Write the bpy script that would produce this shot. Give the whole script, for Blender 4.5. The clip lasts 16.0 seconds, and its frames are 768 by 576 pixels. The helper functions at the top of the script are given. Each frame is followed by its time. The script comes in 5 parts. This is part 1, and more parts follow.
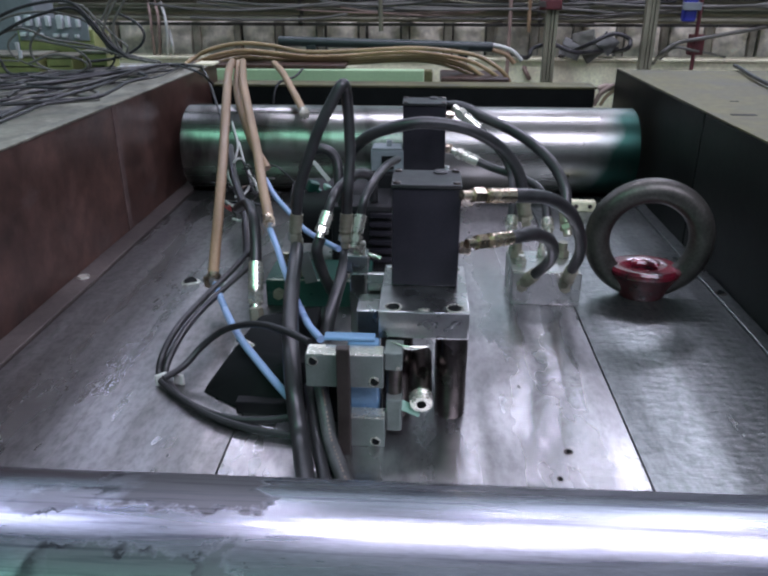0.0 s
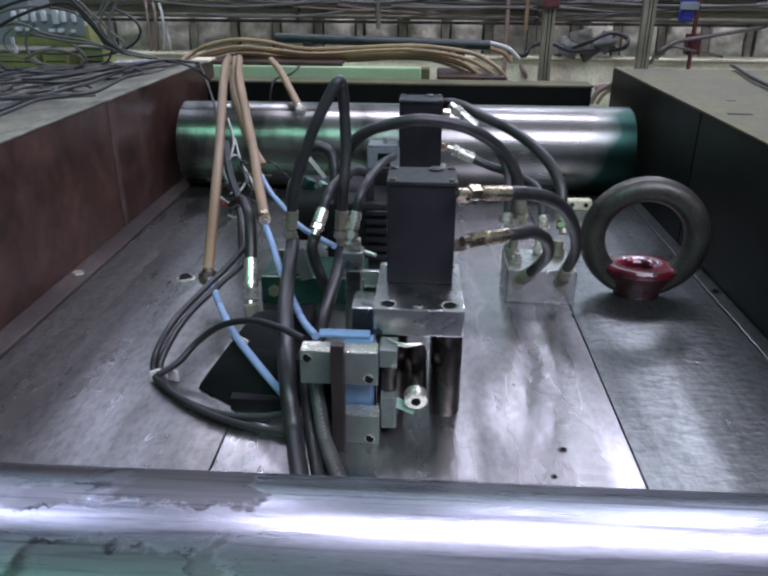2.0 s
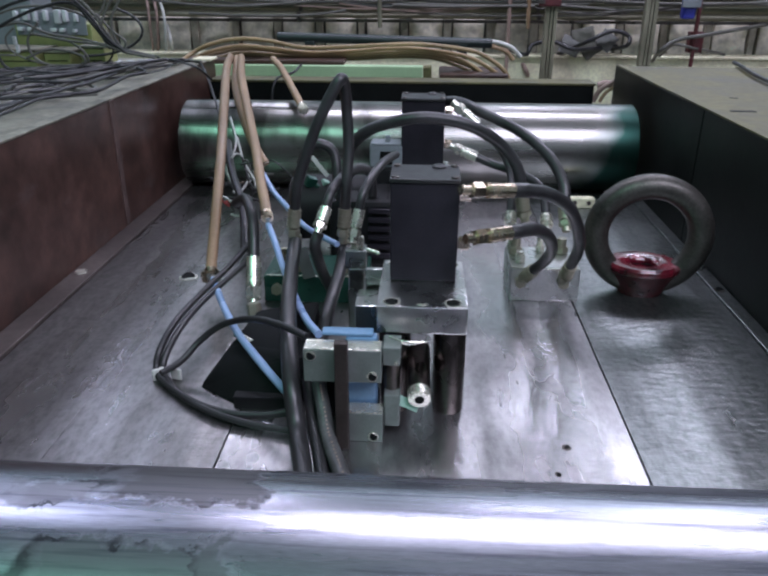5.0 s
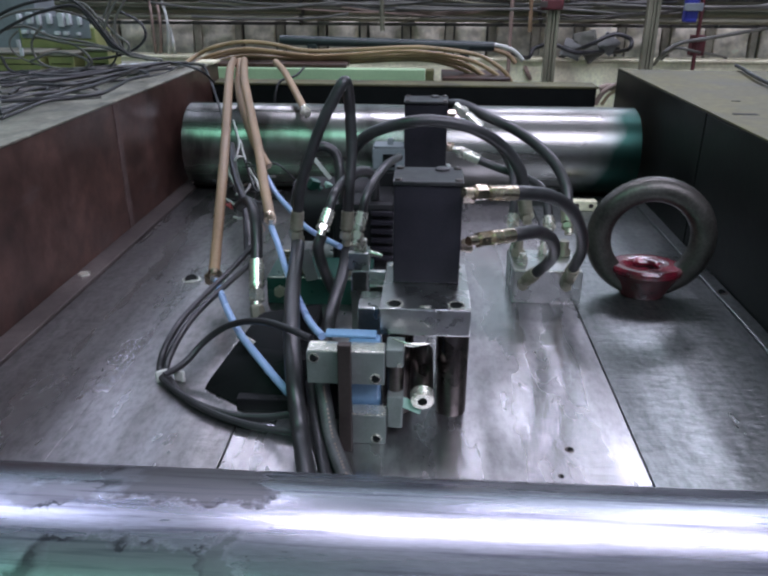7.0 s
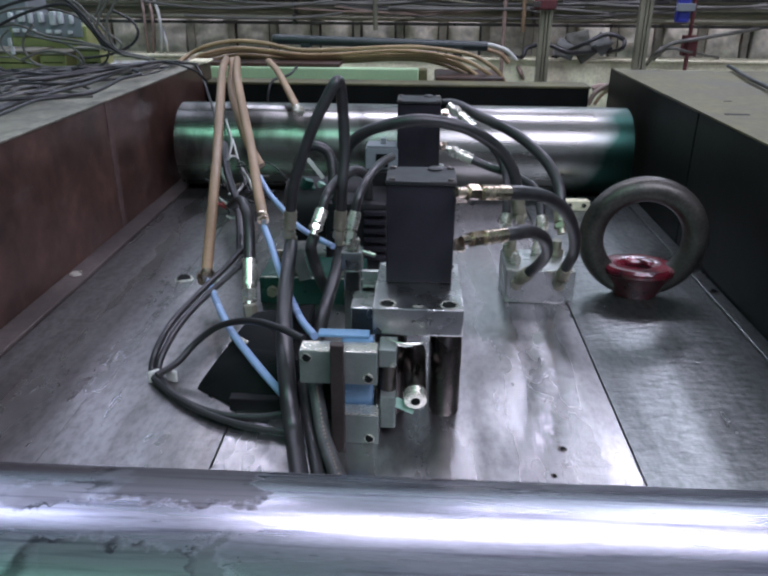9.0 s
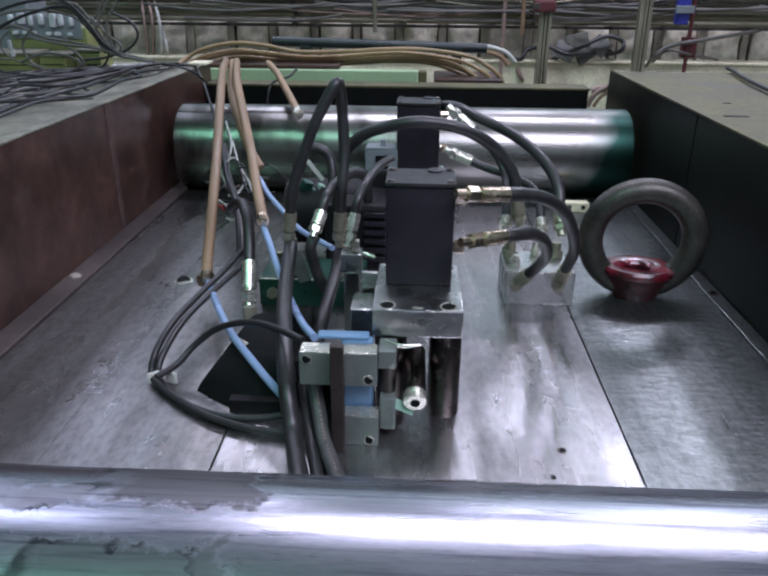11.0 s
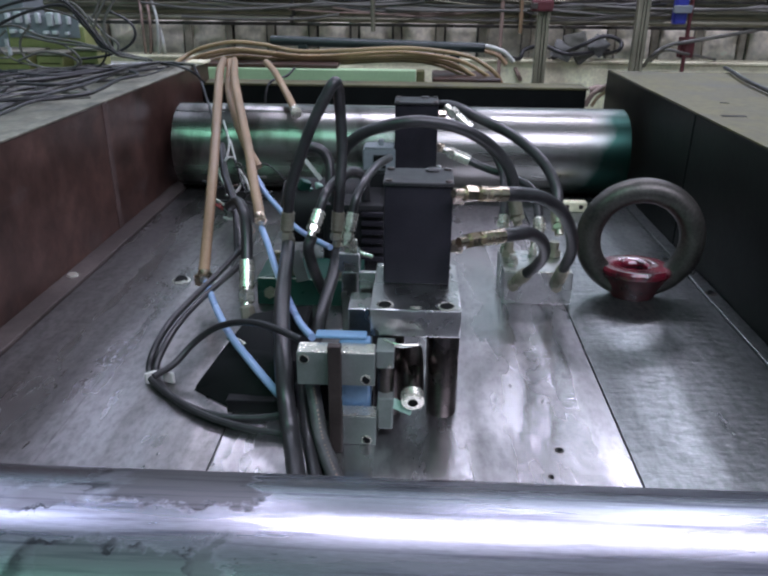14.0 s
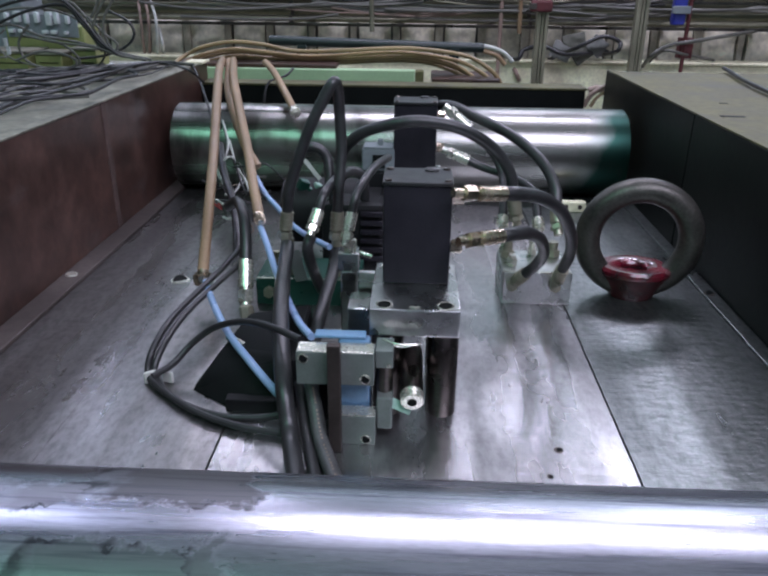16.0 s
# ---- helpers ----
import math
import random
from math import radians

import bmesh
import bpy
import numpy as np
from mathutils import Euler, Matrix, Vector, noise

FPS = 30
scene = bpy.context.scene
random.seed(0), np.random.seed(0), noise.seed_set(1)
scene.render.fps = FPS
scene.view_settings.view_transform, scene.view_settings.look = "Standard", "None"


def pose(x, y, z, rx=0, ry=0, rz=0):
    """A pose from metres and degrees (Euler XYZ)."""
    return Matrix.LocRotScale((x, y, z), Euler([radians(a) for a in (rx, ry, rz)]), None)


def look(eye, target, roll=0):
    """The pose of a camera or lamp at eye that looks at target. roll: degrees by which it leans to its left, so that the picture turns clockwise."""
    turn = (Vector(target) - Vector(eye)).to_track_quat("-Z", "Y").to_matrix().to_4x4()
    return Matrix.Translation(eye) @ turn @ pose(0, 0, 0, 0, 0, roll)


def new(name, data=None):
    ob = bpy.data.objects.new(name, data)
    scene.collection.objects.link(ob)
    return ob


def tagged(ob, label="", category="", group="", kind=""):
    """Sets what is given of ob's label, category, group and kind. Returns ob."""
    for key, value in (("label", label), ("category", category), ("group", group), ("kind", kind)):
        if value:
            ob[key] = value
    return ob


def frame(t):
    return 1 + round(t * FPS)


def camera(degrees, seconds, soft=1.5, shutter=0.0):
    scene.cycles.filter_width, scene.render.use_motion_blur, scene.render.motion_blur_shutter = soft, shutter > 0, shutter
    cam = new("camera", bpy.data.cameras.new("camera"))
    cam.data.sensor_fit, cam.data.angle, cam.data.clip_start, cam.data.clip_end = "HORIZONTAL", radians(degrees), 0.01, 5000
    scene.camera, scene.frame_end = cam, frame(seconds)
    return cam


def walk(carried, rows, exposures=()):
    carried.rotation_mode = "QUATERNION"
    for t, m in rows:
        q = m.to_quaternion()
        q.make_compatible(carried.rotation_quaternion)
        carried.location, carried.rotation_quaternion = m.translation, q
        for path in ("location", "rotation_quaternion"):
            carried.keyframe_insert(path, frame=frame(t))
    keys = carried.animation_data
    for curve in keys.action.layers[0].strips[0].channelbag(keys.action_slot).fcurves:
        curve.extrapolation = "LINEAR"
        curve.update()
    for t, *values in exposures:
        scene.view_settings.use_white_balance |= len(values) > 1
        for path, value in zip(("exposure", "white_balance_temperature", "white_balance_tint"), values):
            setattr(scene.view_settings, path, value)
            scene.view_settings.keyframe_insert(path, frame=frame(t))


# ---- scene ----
cam = camera(56.6, 16.0, 2.4)

PATH = [
    (0, (0.0, 0.001, 0.6), (-0.107, 1.83, -0.201), 0.0),
    (0.5, (0.0, 0.001, 0.599), (-0.111, 1.829, -0.205), -0.0),
    (1, (0.001, 0.001, 0.599), (-0.106, 1.829, -0.205), 0.2),
    (1.5, (0.001, 0.002, 0.598), (-0.1, 1.83, -0.206), 0.2),
    (2, (0.002, 0.002, 0.598), (-0.095, 1.83, -0.208), 0.4),
    (2.5, (0.001, 0.001, 0.598), (-0.101, 1.829, -0.206), 0.3),
    (3, (0.001, 0.001, 0.597), (-0.115, 1.828, -0.209), 0.2),
    (3.5, (0.0, 0.003, 0.596), (-0.108, 1.828, -0.214), 0.2),
    (4, (0.0, 0.004, 0.595), (-0.104, 1.829, -0.215), 0.1),
    (6.5, (0.0, 0.0, 0.596), (-0.1, 1.83, -0.205), 0.4),
    (7, (-0.002, 0.0, 0.595), (-0.109, 1.83, -0.205), 0.2),
    (7.5, (0.0, 0.0, 0.595), (-0.096, 1.83, -0.205), 0.5),
    (8, (-0.001, 0.0, 0.596), (-0.101, 1.83, -0.206), 0.4),
    (8.5, (0.0, 0.001, 0.594), (-0.091, 1.831, -0.209), 0.5),
    (9, (-0.001, 0.001, 0.595), (-0.09, 1.831, -0.206), 0.4),
    (11.5, (-0.001, 0.0, 0.595), (-0.089, 1.832, -0.201), 0.4),
    (12, (-0.002, 0.0, 0.595), (-0.094, 1.832, -0.201), 0.3),
    (12.5, (-0.001, -0.001, 0.595), (-0.089, 1.832, -0.2), 0.4),
    (13, (-0.001, 0.0, 0.595), (-0.089, 1.832, -0.202), 0.3),
    (13.5, (-0.002, 0.0, 0.595), (-0.081, 1.832, -0.204), 0.5),
    (14, (-0.001, 0.001, 0.595), (-0.083, 1.833, -0.203), 0.5),
    (14.5, (-0.001, 0.0, 0.595), (-0.088, 1.833, -0.201), 0.3),
    (15, (-0.002, -0.001, 0.595), (-0.087, 1.832, -0.201), 0.3),
    (15.5, (-0.001, 0.0, 0.594), (-0.087, 1.833, -0.202), 0.4),
    (16, (-0.002, 0.001, 0.594), (-0.08, 1.833, -0.203), 0.6),
]
walk(cam, [(t, look(eye, target, roll)) for t, eye, target, roll in PATH])

# ---- light ----
def area_lamp(name, at, size_x, size_y, watts, colour, aim):
    data = bpy.data.lights.new(name, "AREA")
    data.shape, data.size, data.size_y, data.energy, data.color = "RECTANGLE", size_x, size_y, watts, colour
    ob = new(name, data)
    ob.matrix_world = look(at, aim)
    return ob


world = bpy.data.worlds.new("hall_air")
scene.world = world
world.use_nodes = True
world.node_tree.nodes["Background"].inputs[0].default_value = (0.75, 0.85, 1.0, 1)
world.node_tree.nodes["Background"].inputs[1].default_value = 0.05
COOL, BLUISH, GREENISH = (0.79, 0.77, 1.0), (0.68, 0.72, 1.0), (0.38, 1.0, 0.76)
LAMPS = [(-2.65, 2.8, 3.2, 1.5, 0.45, 25, BLUISH), (0.1, 2.8, 3.2, 1.9, 0.36, 56, COOL), (2.1, 2.8, 3.2, 1.9, 0.45, 37, COOL), (-1.5, -1.1, 3.2, 2.2, 1.5, 38, GREENISH), (1.6, -1.2, 3.2, 2.8, 2.4, 188, COOL),
         (-2.55, 4.6, 2.9, 0.5, 0.3, 11, BLUISH), (-1.25, 4.6, 2.7, 0.5, 0.3, 15, COOL), (0.72, 4.6, 2.7, 0.6, 0.3, 13, COOL), (1.95, 4.6, 2.7, 0.8, 0.3, 36, COOL)]
for lx, ly, lz, length, width, watts, colour in LAMPS:
    area_lamp("hall_lamp", (lx, ly, lz), length, width, watts, colour, (lx, ly - 0.01, 0))

# ---- materials ----
def mat(name, base, rough=0.5, metal=0.0, vary=0.25, scale=8.0, grain=120.0, bump=0.1, stretch=(1, 1, 1), dark=None, spots=0.0, rough_vary=0.15, coat=0.0, spec=0.5):
    """Two scales of variation in colour and roughness, and a fine relief."""
    m = bpy.data.materials.new(name)
    m.use_nodes = True
    nt = m.node_tree
    bs = nt.nodes["Principled BSDF"]
    N, L = nt.nodes.new, nt.links.new
    tc = N("ShaderNodeTexCoord")
    mp = N("ShaderNodeMapping")
    mp.inputs["Scale"].default_value = stretch
    geo = N("ShaderNodeNewGeometry")
    L(geo.outputs["Position"], mp.inputs[0])
    n1 = N("ShaderNodeTexNoise"); n1.inputs["Scale"].default_value = scale; n1.inputs["Detail"].default_value = 5
    n2 = N("ShaderNodeTexNoise"); n2.inputs["Scale"].default_value = grain; n2.inputs["Detail"].default_value = 3
    L(mp.outputs[0], n1.inputs["Vector"]); L(mp.outputs[0], n2.inputs["Vector"])
    ramp = N("ShaderNodeValToRGB")
    lo = dark or tuple(c * (1 - vary) for c in base)
    hi = tuple(min(1, c * (1 + vary * 0.6)) for c in base)
    ramp.color_ramp.elements[0].position, ramp.color_ramp.elements[0].color = 0.3, (*lo, 1)
    ramp.color_ramp.elements[1].position, ramp.color_ramp.elements[1].color = 0.7, (*hi, 1)
    L(n1.outputs["Fac"], ramp.inputs[0])
    mix = N("ShaderNodeMix"); mix.data_type = "RGBA"; mix.blend_type = "MULTIPLY"
    mix.inputs["Factor"].default_value = vary
    r2 = N("ShaderNodeValToRGB")
    r2.color_ramp.elements[0].position, r2.color_ramp.elements[0].color = 0.35, (0.45, 0.45, 0.45, 1)
    r2.color_ramp.elements[1].position = 0.65
    L(n2.outputs["Fac"], r2.inputs[0]); L(ramp.outputs[0], mix.inputs["A"]); L(r2.outputs[0], mix.inputs["B"])
    colour = mix.outputs["Result"]
    if spots:
        # sparse pale scuffs where the paint has been rubbed
        sm = N("ShaderNodeMapping"); sm.inputs["Scale"].default_value = (1, 0.6, 1.3); L(geo.outputs["Position"], sm.inputs[0])
        n3 = N("ShaderNodeTexNoise"); n3.inputs["Scale"].default_value = 7; n3.inputs["Detail"].default_value = 6; n3.inputs["Roughness"].default_value = 0.62; L(sm.outputs[0], n3.inputs["Vector"])
        pick = N("ShaderNodeMapRange"); pick.inputs["From Min"].default_value, pick.inputs["From Max"].default_value, pick.inputs["To Max"].default_value = 0.6, 0.74, spots
        L(n3.outputs["Fac"], pick.inputs["Value"])
        scuff = N("ShaderNodeMix"); scuff.data_type = "RGBA"; scuff.inputs["B"].default_value = (*[min(1, 0.55 * c + 0.62 * sum(base) / 1.6) for c in base], 1)
        L(pick.outputs[0], scuff.inputs["Factor"]); L(colour, scuff.inputs["A"])
        colour = scuff.outputs["Result"]
    L(colour, bs.inputs["Base Color"])
    mr = N("ShaderNodeMapRange")
    mr.inputs["To Min"].default_value, mr.inputs["To Max"].default_value = max(0.04, rough - rough_vary), min(1, rough + rough_vary)
    L(n1.outputs["Fac"], mr.inputs["Value"]); L(mr.outputs[0], bs.inputs["Roughness"])
    bs.inputs["Metallic"].default_value = metal
    bs.inputs["Specular IOR Level"].default_value = spec
    bs.inputs["Coat Weight"].default_value = coat
    if bump:
        b = N("ShaderNodeBump"); b.inputs["Strength"].default_value = bump; b.inputs["Distance"].default_value = 0.002
        L(n2.outputs["Fac"], b.inputs["Height"]); L(b.outputs[0], bs.inputs["Normal"])
    return m


def steel_floor(name, tint, speckle, dull, bright, ripple=0.12):
    """Ground steel plate: soft streaks along the bed, clouded polish, small pits and gentle waves."""
    m = bpy.data.materials.new(name)
    m.use_nodes = True
    nt = m.node_tree
    bs = nt.nodes["Principled BSDF"]
    N, L = nt.nodes.new, nt.links.new
    geo = N("ShaderNodeNewGeometry")

    def noise_of(scale, stretch, detail=5, rough=0.5):
        mp = N("ShaderNodeMapping"); mp.inputs["Scale"].default_value = stretch
        n = N("ShaderNodeTexNoise"); n.inputs["Scale"].default_value = scale; n.inputs["Detail"].default_value = detail; n.inputs["Roughness"].default_value = rough
        L(geo.outputs["Position"], mp.inputs[0]); L(mp.outputs[0], n.inputs["Vector"])
        return n.outputs["Fac"]

    cloud, streak = noise_of(6, (1.3, 0.6, 1), 5, 0.6), noise_of(7, (2.0, 0.16, 1), 2)
    grain, wave, swell = noise_of(75, (1.3, 0.55, 1), 6, 0.6), noise_of(20, (1.4, 0.4, 1), 3), noise_of(5, (2.0, 0.24, 1), 1)
    pitted = noise_of(48, (0.7, 1.5, 1), 3, 0.6)
    scratch = noise_of(160, (1, 0.04, 1), 3)
    add = N("ShaderNodeMath"); add.operation = "ADD"; L(cloud, add.inputs[0]); L(streak, add.inputs[1])
    col = N("ShaderNodeValToRGB")
    col.color_ramp.elements[0].position, col.color_ramp.elements[0].color = 0.7, (*[c * 0.6 for c in tint], 1)
    col.color_ramp.elements[1].position, col.color_ramp.elements[1].color = 1.0, (*tint, 1)
    L(add.outputs[0], col.inputs[0])
    mix = N("ShaderNodeMix"); mix.data_type = "RGBA"; mix.blend_type = "MULTIPLY"; mix.inputs["Factor"].default_value = speckle
    g = N("ShaderNodeValToRGB"); g.color_ramp.elements[0].position, g.color_ramp.elements[0].color = 0.34, (0.35, 0.38, 0.38, 1); g.color_ramp.elements[1].position = 0.58
    L(grain, g.inputs[0]); L(col.outputs[0], mix.inputs["A"]); L(g.outputs[0], mix.inputs["B"]); L(mix.outputs["Result"], bs.inputs["Base Color"])
    mr = N("ShaderNodeMapRange"); mr.inputs["From Min"].default_value, mr.inputs["From Max"].default_value = 0.75, 1.25
    mr.inputs["To Min"].default_value, mr.inputs["To Max"].default_value = dull, bright
    L(add.outputs[0], mr.inputs["Value"]); L(mr.outputs[0], bs.inputs["Roughness"])
    bs.inputs["Metallic"].default_value = 0.93
    last = None
    for height, strength, reach in ((swell, 0.55, 0.014), (wave, 0.2, 0.004), (pitted, ripple, 0.003), (scratch, 0.06, 0.0006), (grain, 0.1, 0.001)):
        b = N("ShaderNodeBump"); b.inputs["Strength"].default_value = strength; b.inputs["Distance"].default_value = reach
        L(height, b.inputs["Height"])
        if last:
            L(last.outputs[0], b.inputs["Normal"])
        last = b
    L(last.outputs[0], bs.inputs["Normal"])
    return m


def tinted_shaft():
    """Polished steel with a green reflection painted into its colour at one end, its edge uneven."""
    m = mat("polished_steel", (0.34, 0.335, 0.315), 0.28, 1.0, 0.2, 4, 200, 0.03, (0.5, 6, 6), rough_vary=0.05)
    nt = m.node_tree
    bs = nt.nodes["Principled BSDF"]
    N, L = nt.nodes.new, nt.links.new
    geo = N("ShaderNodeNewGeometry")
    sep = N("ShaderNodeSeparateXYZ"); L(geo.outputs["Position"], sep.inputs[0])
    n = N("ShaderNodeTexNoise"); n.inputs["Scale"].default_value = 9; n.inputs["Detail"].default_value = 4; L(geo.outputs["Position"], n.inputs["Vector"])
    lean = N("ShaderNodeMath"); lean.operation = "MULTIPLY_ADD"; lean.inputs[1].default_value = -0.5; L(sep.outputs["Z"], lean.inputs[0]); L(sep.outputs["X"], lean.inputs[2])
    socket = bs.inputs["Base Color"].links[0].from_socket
    # green reflection laid over the base colour past a slanted edge
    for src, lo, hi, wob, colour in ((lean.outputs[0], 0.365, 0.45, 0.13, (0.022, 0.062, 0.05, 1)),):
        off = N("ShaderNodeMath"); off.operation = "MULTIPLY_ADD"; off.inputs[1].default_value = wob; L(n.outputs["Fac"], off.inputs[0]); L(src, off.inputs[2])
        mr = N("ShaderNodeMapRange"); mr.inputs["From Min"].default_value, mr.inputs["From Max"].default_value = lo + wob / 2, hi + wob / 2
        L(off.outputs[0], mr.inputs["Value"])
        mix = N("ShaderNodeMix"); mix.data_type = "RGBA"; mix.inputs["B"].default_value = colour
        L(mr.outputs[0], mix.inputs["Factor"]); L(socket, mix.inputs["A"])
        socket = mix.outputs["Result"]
    # dark oil blotches over the left half, also painting in its dark reflections
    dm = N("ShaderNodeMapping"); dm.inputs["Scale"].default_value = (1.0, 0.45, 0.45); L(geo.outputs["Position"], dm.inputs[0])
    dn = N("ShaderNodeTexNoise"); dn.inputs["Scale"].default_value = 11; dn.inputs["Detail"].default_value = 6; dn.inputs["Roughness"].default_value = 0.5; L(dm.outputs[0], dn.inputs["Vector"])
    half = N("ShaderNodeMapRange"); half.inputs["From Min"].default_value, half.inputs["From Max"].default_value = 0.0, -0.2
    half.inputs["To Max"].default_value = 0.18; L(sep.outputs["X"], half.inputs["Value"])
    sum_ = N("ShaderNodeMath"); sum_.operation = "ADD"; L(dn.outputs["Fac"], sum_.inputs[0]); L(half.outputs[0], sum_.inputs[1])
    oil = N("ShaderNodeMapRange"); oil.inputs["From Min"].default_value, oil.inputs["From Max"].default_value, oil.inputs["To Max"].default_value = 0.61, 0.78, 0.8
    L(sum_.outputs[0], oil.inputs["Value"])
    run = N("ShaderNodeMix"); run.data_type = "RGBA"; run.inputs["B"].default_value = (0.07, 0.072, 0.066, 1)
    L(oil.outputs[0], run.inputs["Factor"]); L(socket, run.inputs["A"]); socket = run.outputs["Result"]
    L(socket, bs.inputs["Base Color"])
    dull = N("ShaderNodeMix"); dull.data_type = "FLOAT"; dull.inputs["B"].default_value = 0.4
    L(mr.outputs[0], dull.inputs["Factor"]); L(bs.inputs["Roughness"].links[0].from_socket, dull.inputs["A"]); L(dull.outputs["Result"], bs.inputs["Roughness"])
    return m


def worn_shaft():
    """Turned steel with a dull film of old oil flaking off in patches."""
    m = mat("worn_turned_steel", (0.58, 0.59, 0.67), 0.27, 1.0, 0.32, 4, 160, 0.04, (0.6, 7, 7), rough_vary=0.07)
    nt = m.node_tree
    bs = nt.nodes["Principled BSDF"]
    N, L = nt.nodes.new, nt.links.new
    geo = N("ShaderNodeNewGeometry")
    sep = N("ShaderNodeSeparateXYZ"); L(geo.outputs["Position"], sep.inputs[0])
    mp = N("ShaderNodeMapping"); mp.inputs["Scale"].default_value = (1, 1.6, 1.6); L(geo.outputs["Position"], mp.inputs[0])
    n = N("ShaderNodeTexNoise"); n.inputs["Scale"].default_value = 22; n.inputs["Detail"].default_value = 7; n.inputs["Roughness"].default_value = 0.62; L(mp.outputs[0], n.inputs["Vector"])

    def ramp(src, a, b):
        r = N("ShaderNodeMapRange"); r.inputs["From Min"].default_value, r.inputs["From Max"].default_value = a, b
        L(src, r.inputs["Value"])
        return r.outputs[0]

    def times(a, b, op="MULTIPLY"):
        r = N("ShaderNodeMath"); r.operation = op
        L(a, r.inputs[0])
        if isinstance(b, float):
            r.inputs[1].default_value = b
        else:
            L(b, r.inputs[1])
        return r.outputs[0]

    broken = N("ShaderNodeTexNoise"); broken.inputs["Scale"].default_value = 26; broken.inputs["Detail"].default_value = 3; L(geo.outputs["Position"], broken.inputs["Vector"])
    wide = N("ShaderNodeTexNoise"); wide.inputs["Scale"].default_value = 34; wide.inputs["Detail"].default_value = 6; wide.inputs["Roughness"].default_value = 0.6; L(geo.outputs["Position"], wide.inputs["Vector"])

    def shifted(src, by, reach):
        centred = times(by, -0.5, "ADD")
        return times(src, times(centred, reach), "ADD")

    x, y = shifted(sep.outputs["X"], n.outputs["Fac"], 0.075), shifted(sep.outputs["Y"], wide.outputs["Fac"], 0.06)
    metal = None
    colour, rough = bs.inputs["Base Color"].links[0].from_socket, bs.inputs["Roughness"].links[0].from_socket

    def patch(x0, x1, y0, y1, soft):
        across = times(ramp(x, x0 - soft, x0 + soft), ramp(x, x1 + 0.004, x1 - 0.004))
        return times(across, times(ramp(y, y0 - 0.003, y0 + 0.003), ramp(y, y1 + 0.004, y1 - 0.004)))

    upper = patch(-0.228, -0.114, 0.398, 0.52, 0.014)
    lower = patch(-0.26, -0.128, 0.2, 0.358, 0.02)
    spill = patch(-0.142, -0.119, 0.2, 0.369, 0.003)
    flecks = patch(-0.3, -0.235, 0.392, 0.415, 0.02)
    for area, tint, dull, bared in ((upper, (0.125, 0.117, 0.125, 1), 0.42, 0.78), (lower, (0.135, 0.16, 0.16, 1), 0.36, 0.78), (spill, (0.12, 0.135, 0.14, 1), 0.4, 0.8), (flecks, (0.3, 0.29, 0.32, 1), 0.36, 0.9)):
        rim_band = times(times(ramp(area, 0.05, 0.3), ramp(area, 0.95, 0.6)), ramp(broken.outputs["Fac"], 0.47, 0.56))
        mix = N("ShaderNodeMix"); mix.data_type = "RGBA"; mix.inputs["B"].default_value = tint
        L(times(area, 0.9), mix.inputs["Factor"]); L(colour, mix.inputs["A"])
        rim = N("ShaderNodeMix"); rim.data_type = "RGBA"; rim.inputs["B"].default_value = (0.08, 0.08, 0.09, 1)
        L(times(rim_band, 0.9), rim.inputs["Factor"]); L(mix.outputs["Result"], rim.inputs["A"])
        colour = rim.outputs["Result"]
        mr = N("ShaderNodeMix"); mr.data_type = "FLOAT"; mr.inputs["B"].default_value = dull
        L(area, mr.inputs["Factor"]); L(rough, mr.inputs["A"])
        rough = mr.outputs["Result"]
        bare = N("ShaderNodeMapRange"); bare.inputs["To Min"].default_value, bare.inputs["To Max"].default_value = 1.0, bared
        L(area, bare.inputs["Value"])
        metal = times(metal, bare.outputs[0]) if metal else bare.outputs[0]
    L(metal, bs.inputs["Metallic"])
    # fine turning marks and scratches along the shaft
    sm = N("ShaderNodeMapping"); sm.inputs["Scale"].default_value = (0.6, 14, 14); L(geo.outputs["Position"], sm.inputs[0])
    sn = N("ShaderNodeTexNoise"); sn.inputs["Scale"].default_value = 12; sn.inputs["Detail"].default_value = 5; L(sm.outputs[0], sn.inputs["Vector"])
    dark = N("ShaderNodeMix"); dark.data_type = "RGBA"; dark.blend_type = "MULTIPLY"; dark.inputs["B"].default_value = (0.5, 0.5, 0.55, 1)
    L(ramp(sn.outputs["Fac"], 0.52, 0.7), dark.inputs["Factor"]); L(colour, dark.inputs["A"])
    L(dark.outputs["Result"], bs.inputs["Base Color"]); L(rough, bs.inputs["Roughness"])
    return m


M_FLOOR = steel_floor("ground_steel_plate", (0.405, 0.4, 0.4), 0.34, 0.38, 0.19, 0.24)
M_FLOOR_M = steel_floor("dull_steel_plate", (0.31, 0.298, 0.296), 0.5, 0.4, 0.22, 0.3)
M_FLOOR_R = steel_floor("speckled_steel_plate", (0.255, 0.275, 0.268), 0.6, 0.45, 0.27, 0.7)
M_SHAFT = tinted_shaft()
M_WORN = worn_shaft()
M_BROWN = mat("brown_primer", (0.08, 0.043, 0.034), 0.37, 0.0, 0.6, 7, 38, 0.16, spec=0.32, spots=0.6)
M_STRIP = mat("rusty_steel_strip", (0.128, 0.106, 0.098), 0.5, 0.6, 0.35, 6, 70, 0.2)
M_SEAM = mat("scuffed_brown_primer", (0.11, 0.07, 0.06), 0.6, 0.0, 0.5, 9, 70, 0.3)
